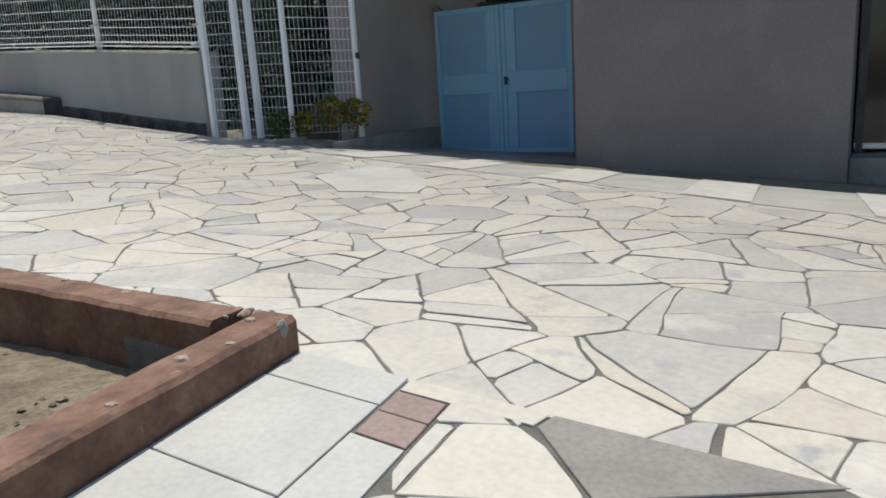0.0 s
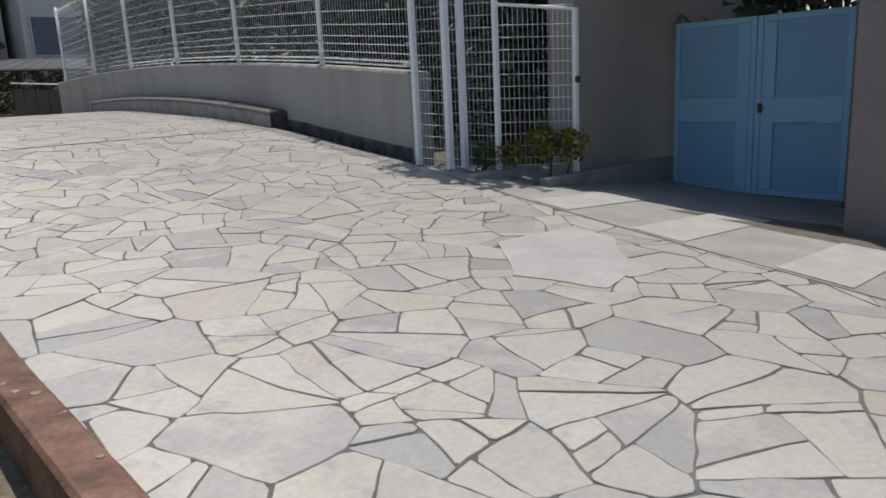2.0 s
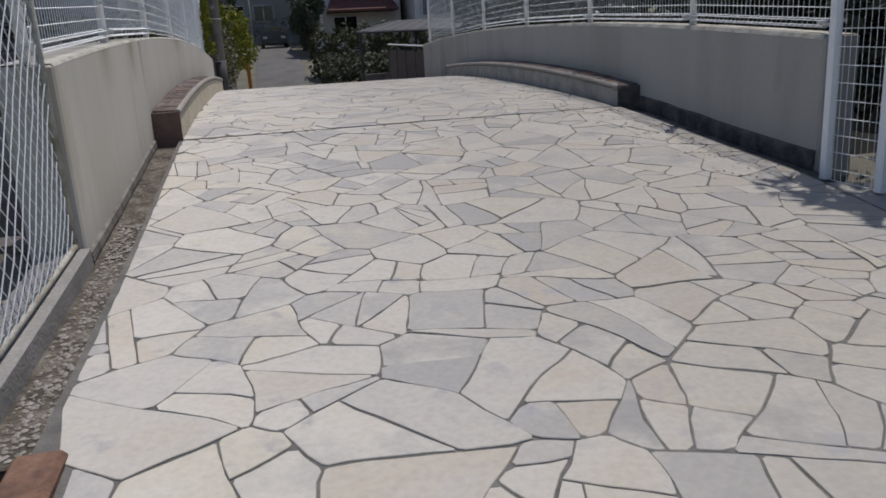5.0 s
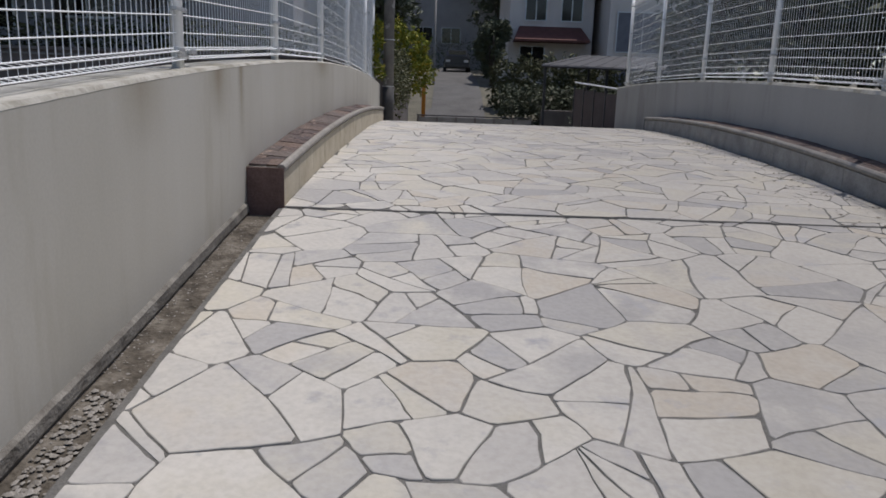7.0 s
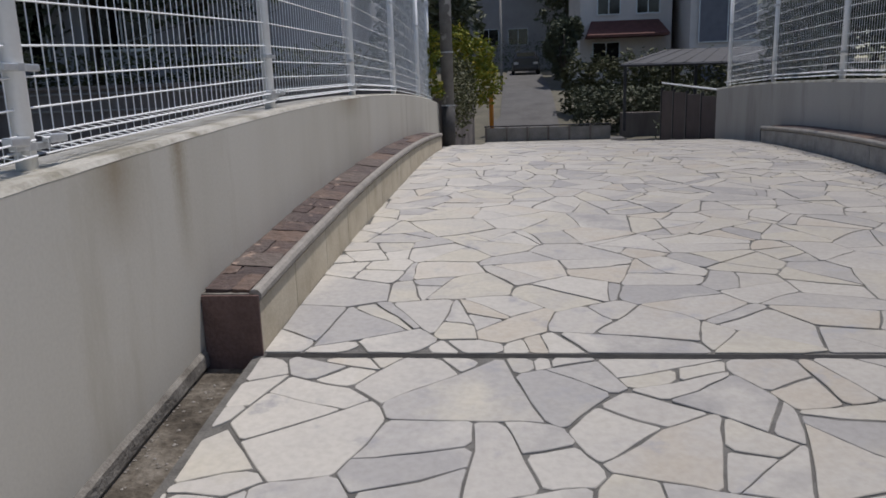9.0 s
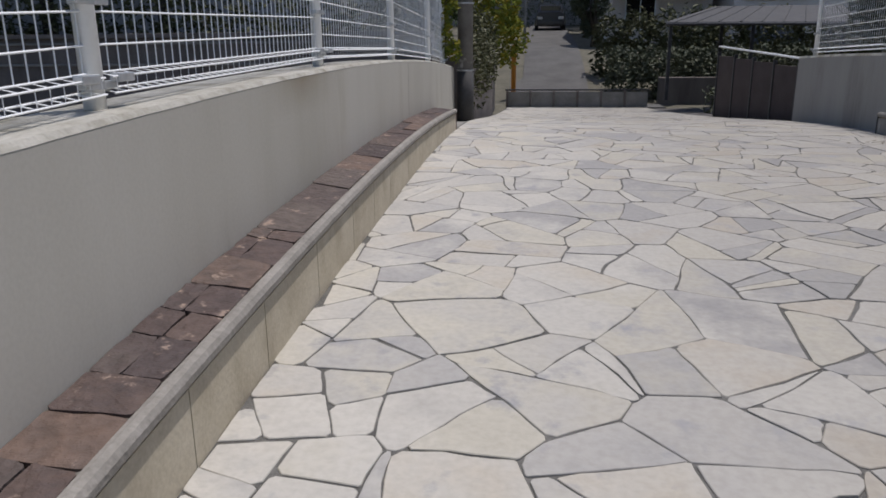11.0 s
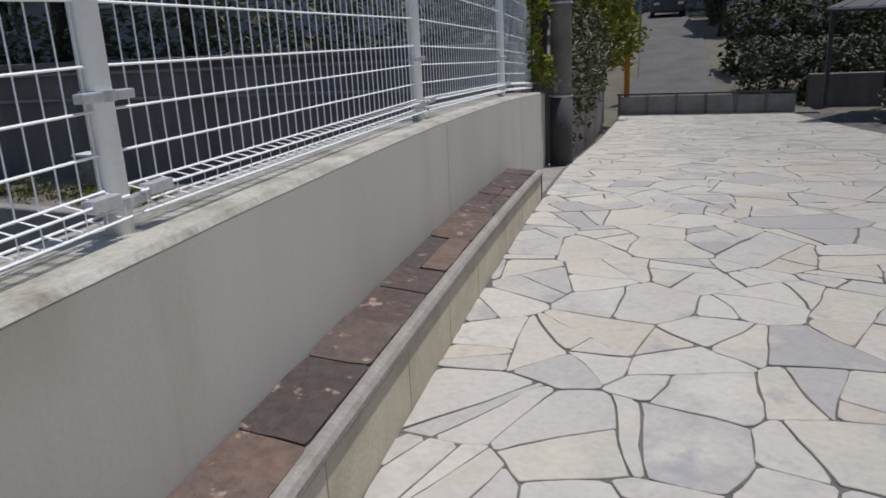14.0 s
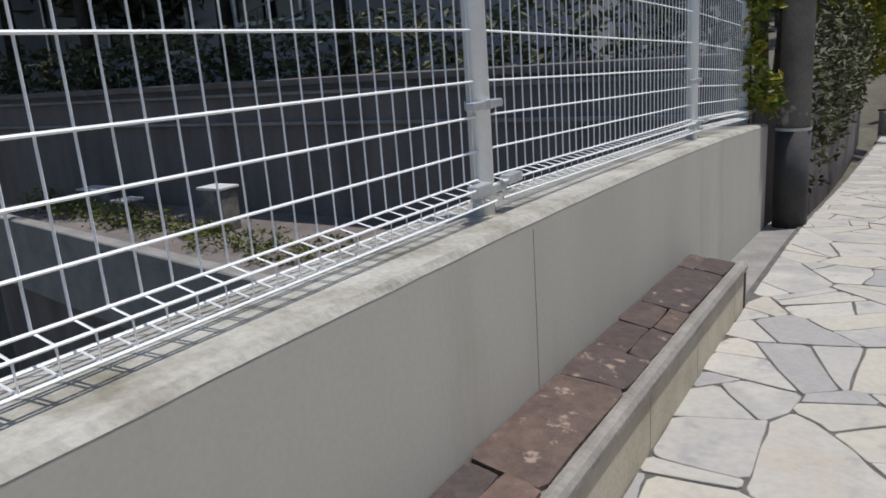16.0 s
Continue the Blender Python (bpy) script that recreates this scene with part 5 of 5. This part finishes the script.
def split(rng, poly, depth):
    """A slab broken again and again by straight cuts, some across and some along it, down to a size drawn for each."""
    ar = area(poly)
    if depth == 0 or ar < min(0.30, 0.105 * math.exp(rng.gauss(0.0, 0.5))):
        return [poly]
    cx = sum(p[0] for p in poly) / len(poly)
    cy = sum(p[1] for p in poly) / len(poly)
    ex = max(poly, key=lambda p: (p[0] - cx) ** 2 + (p[1] - cy) ** 2)
    along = math.atan2(ex[1] - cy, ex[0] - cx)
    sliver = rng.random() < 0.06
    for attempt in range(14):
        a = along + (rng.uniform(-1.57, 1.57) if rng.random() < 0.22 else rng.gauss(0, 0.42))
        nx, ny = math.cos(a), math.sin(a)
        reach = rng.uniform(0.55, 0.8) if sliver else rng.uniform(-0.35, 0.35)
        far = max((p[0] - cx) * nx + (p[1] - cy) * ny for p in poly)
        qx, qy = cx + nx * far * reach, cy + ny * far * reach
        one, two = clip_poly(poly, qx, qy, nx, ny), clip_poly(poly, qx, qy, -nx, -ny)
        if min(len(one), len(two)) < 3 or min(area(one), area(two)) < (0.006 if sliver else 0.018):
            continue
        if min(sharpest(one), sharpest(two)) < 52 or (min(len(one), len(two)) < 4 and rng.random() < 0.8):
            continue
        return split(rng, one, depth - 1) + split(rng, two, depth - 1)
    return [poly]


def inset(poly):
    out = poly
    n = len(poly)
    for i in range(n):
        a, b = poly[i], poly[(i + 1) % n]
        ln = math.hypot(b[0] - a[0], b[1] - a[1])
        if ln < 1e-5:
            continue
        nx, ny = (b[1] - a[1]) / ln, -(b[0] - a[0]) / ln
        g = rng_.choice((0.0015, 0.0025, 0.0035, 0.005, 0.0065, 0.009)) * (0.9 if a[1] < 10.0 else 0.75)
        out = clip_poly(out, a[0] - nx * g, a[1] - ny * g, nx, ny)
        if len(out) < 3:
            return []
    return out


def warp(x, y):
    """Bends the joints, but not at the borders of the paving."""
    f = min(1.0, max(0.0, (x - 0.40) / 0.35)) * min(1.0, max(0.0, (paving_right(y) - x) / 0.35))
    f *= min(1.0, abs(y - 10.02) / 0.3) * min(1.0, max(0.0, (31.6 - y) / 0.4))
    v = noise.noise_vector((x * 2.2, y * 2.2, 1.7)) * 0.06 + noise.noise_vector((x * 7, y * 7, 4.1)) * 0.012
    return x + v.x * f, y + v.y * f


def round_corners(rng, poly):
    """Corners worn off, edges bent."""
    out = []
    n = len(poly)
    for i in range(n):
        p, a, b = poly[i], poly[i - 1], poly[(i + 1) % n]
        la, lb = math.hypot(a[0] - p[0], a[1] - p[1]), math.hypot(b[0] - p[0], b[1] - p[1])
        k = rng.choice((0.004, 0.008, 0.014, 0.024))
        ka, kb = min(0.3, k / max(la, 1e-4)), min(0.3, k / max(lb, 1e-4))
        out.append((p[0] + (a[0] - p[0]) * ka, p[1] + (a[1] - p[1]) * ka))
        out.append((p[0] + (b[0] - p[0]) * kb, p[1] + (b[1] - p[1]) * kb))
        for s in ((0.2, 0.4, 0.6, 0.8) if lb > 0.3 else (0.35, 0.65) if lb > 0.14 else ()):
            out.append((p[0] + (b[0] - p[0]) * s, p[1] + (b[1] - p[1]) * s))
    return [warp(q[0] + rng.gauss(0, 0.0016), q[1] + rng.gauss(0, 0.0016)) for q in out]


def stone_mesh(rng, poly, dz):
    """Vertices and faces of one stone: worn top edge, sides down into the mortar."""
    n = len(poly)
    cx, cy = sum(p[0] for p in poly) / n, sum(p[1] for p in poly) / n
    tx, ty = rng.gauss(0, 0.004), rng.gauss(0, 0.004)

    def up(x, y, z):
        return (x, y, floor_z(y) + dz + z + tx * (x - cx) + ty * (y - cy))
    vs, fs = [], []
    for x, y in poly:
        d = math.hypot(x - cx, y - cy) or 1
        s = max(0.0, 1 - 0.003 / d)
        vs.append(up(cx + (x - cx) * s, cy + (y - cy) * s, 0.0))
    for x, y in poly:
        vs.append(up(x, y, -0.0025))
    for x, y in poly:
        vs.append(up(x, y, -0.03))
    fs.append(tuple(range(n)))
    for r in (0, n):
        for i in range(n):
            j = (i + 1) % n
            fs.append((r + i, r + n + i, r + n + j, r + j))
    return vs, fs


def keep_zone(poly):
    """A cell trimmed to the paved ground, cut in two where the expansion joint crosses it."""
    got = []
    for py, ny in ((10.042, -1), (9.998, 1)):
        out = clip_poly(poly, 0, py, 0, ny)
        if len(out) > 2:
            out = clip_poly(out, 0, 31.68, 0, 1)
        if len(out) < 3:
            continue
        ym = sum(p[1] for p in out) / len(out)
        out = clip_poly(out, 0.375 if ym < 4.8 else paving_left(ym), 0, -1, 0)
        if len(out) > 2:
            out = clip_poly(out, 3.55, 0, 1, -0.178) if ym < 7.0 else clip_poly(out, paving_right(ym), 0, 1, 0)
        if len(out) > 2:
            got.append(out)
    return got


def middle(p):
    return sum(q[0] for q in p) / len(p), sum(q[1] for q in p) / len(p)


def keep_side(poly):
    """The older paving in front of the planter."""
    out = clip_poly(poly, 0.395, 0, 1, 0)
    if len(out) > 2:
        out = clip_poly(out, 0.055, 1.172, -0.13, 0.992)
    if len(out) > 2 and middle(out)[0] > -0.5 and middle(out)[1] > 0.2:
        out = clip_poly(out, 0.062, 0.728, 0.235, -0.245)
    return [out] if len(out) > 2 else []


rng_ = random.Random(8)
polys_ = []
def lay(cell_list, keep, depth):
    for cell in cell_list:
        for piece in split(rng_, cell, depth):
            for p in keep(piece):
                if area(p) < 0.006:
                    continue
                p = inset(p)
                if len(p) > 2 and area(p) > 0.004:
                    polys_.append(round_corners(rng_, p))


lay(cells(rng_, -0.2, 5.2, -3.0, 32.2, 0.40), keep_zone, 5)
lay(cells(rng_, -3.6, 0.8, -3.4, 1.6, 0.24), keep_side, 2)


PATCH = [(2.80, 3.56), (3.02, 3.03), (3.45, 3.18), (3.93, 3.65), (4.00, 4.10), (3.27, 4.14)]


def off_patch(p):
    """Stones whose middle lies outside the plain cast patch."""
    x, y = sum(q[0] for q in p) / len(p), sum(q[1] for q in p) / len(p)
    small = [(3.41 + (a - 3.41) * 0.74, 3.61 + (c - 3.61) * 0.74) for a, c in PATCH]
    for (ax, ay), (bx, by) in zip(small, small[1:] + small[:1]):
        if (bx - ax) * (y - ay) - (by - ay) * (x - ax) < 0:
            return True
    return False


polys_ = [p_ for p_ in polys_ if off_patch(p_)]


def lay_stones(polys, bed, x_mid, y_mid):
    """The 290 stones round the trodden middle of a stretch are pieces of their own, the rest one mesh."""
    order = sorted(polys, key=lambda p: math.hypot((middle(p)[0] - x_mid) * 1.4, middle(p)[1] - y_mid))
    jv, jf = [], []
    for k, p in enumerate(order):
        v, f = stone_mesh(rng_, p, rng_.uniform(-0.0018, 0.0025))
        if k < 290:
            raw("paving_stone", v, f, M_STONE, bed)
        else:
            o = len(jv)
            jv += v
            jf += [tuple(i + o for i in q) for q in f]
    rest = raw("paving_stones", jv, jf, M_STONE_J, bed, "irregular cream and grey paving stones with grey joints")
    rest["kind"] = "stuff"


lay_stones([p_ for p_ in polys_ if middle(p_)[1] < 10.02], deck, 1.9, 4.4)
lay_stones([p_ for p_ in polys_ if middle(p_)[1] >= 10.02], bridge, 1.2, 15.2)

# slabs and odd pieces along the planter's front kerb
def kerb_line(x, off):
    return 1.80 + 0.13 * (x - 0.395) + off


def special(name, q, material, label):
    v, f = stone_mesh(rng_, q, 0.002)
    raw(name, v, f, material, deck, label)


xs_ = [0.395, 0.21, -0.25, -0.75, -1.25, -1.75, -2.25]
for a_, b_ in zip(xs_[1:], xs_):
    special("slab", [(a_ + 0.003, kerb_line(a_, -0.410)), (b_ - 0.003, kerb_line(b_, -0.410)), (b_ - 0.003, kerb_line(b_, -0.006)), (a_ + 0.003, kerb_line(a_, -0.006))], M_SLAB, "large pale rectangular slab")
special("strip_stone", [(0.312, 0.965), (0.392, 0.950), (0.392, 1.378), (0.314, 1.368)], M_STONE, "narrow pinkish paving strip")
special("red_stone", [(0.185, 1.196), (0.304, 1.212), (0.306, 1.366), (0.188, 1.350)], M_REDSTONE, "dull red paving stone")
special("red_stone", [(0.055, 1.180), (0.179, 1.194), (0.182, 1.349), (0.060, 1.333)], M_REDSTONE, "dull red paving stone")
special("dark_slab", [(0.07, 0.72), (0.392, 0.26), (0.392, 0.940), (0.315, 0.955)], M_DARKSLAB, "large plain dark grey slab")
special_dz_ = 0.006
v_, f_ = stone_mesh(rng_, round_corners(rng_, PATCH), special_dz_)
raw("patch_slab", v_, f_, M_PATCH, deck, "large plain cement patch in the paving")
special("slab", [(-0.52, kerb_line(-0.52, -0.578)), (0.046, kerb_line(0.046, -0.578)), (0.050, kerb_line(0.050, -0.418)), (-0.52, kerb_line(-0.52, -0.418))], M_SLAB, "pale paving slab")
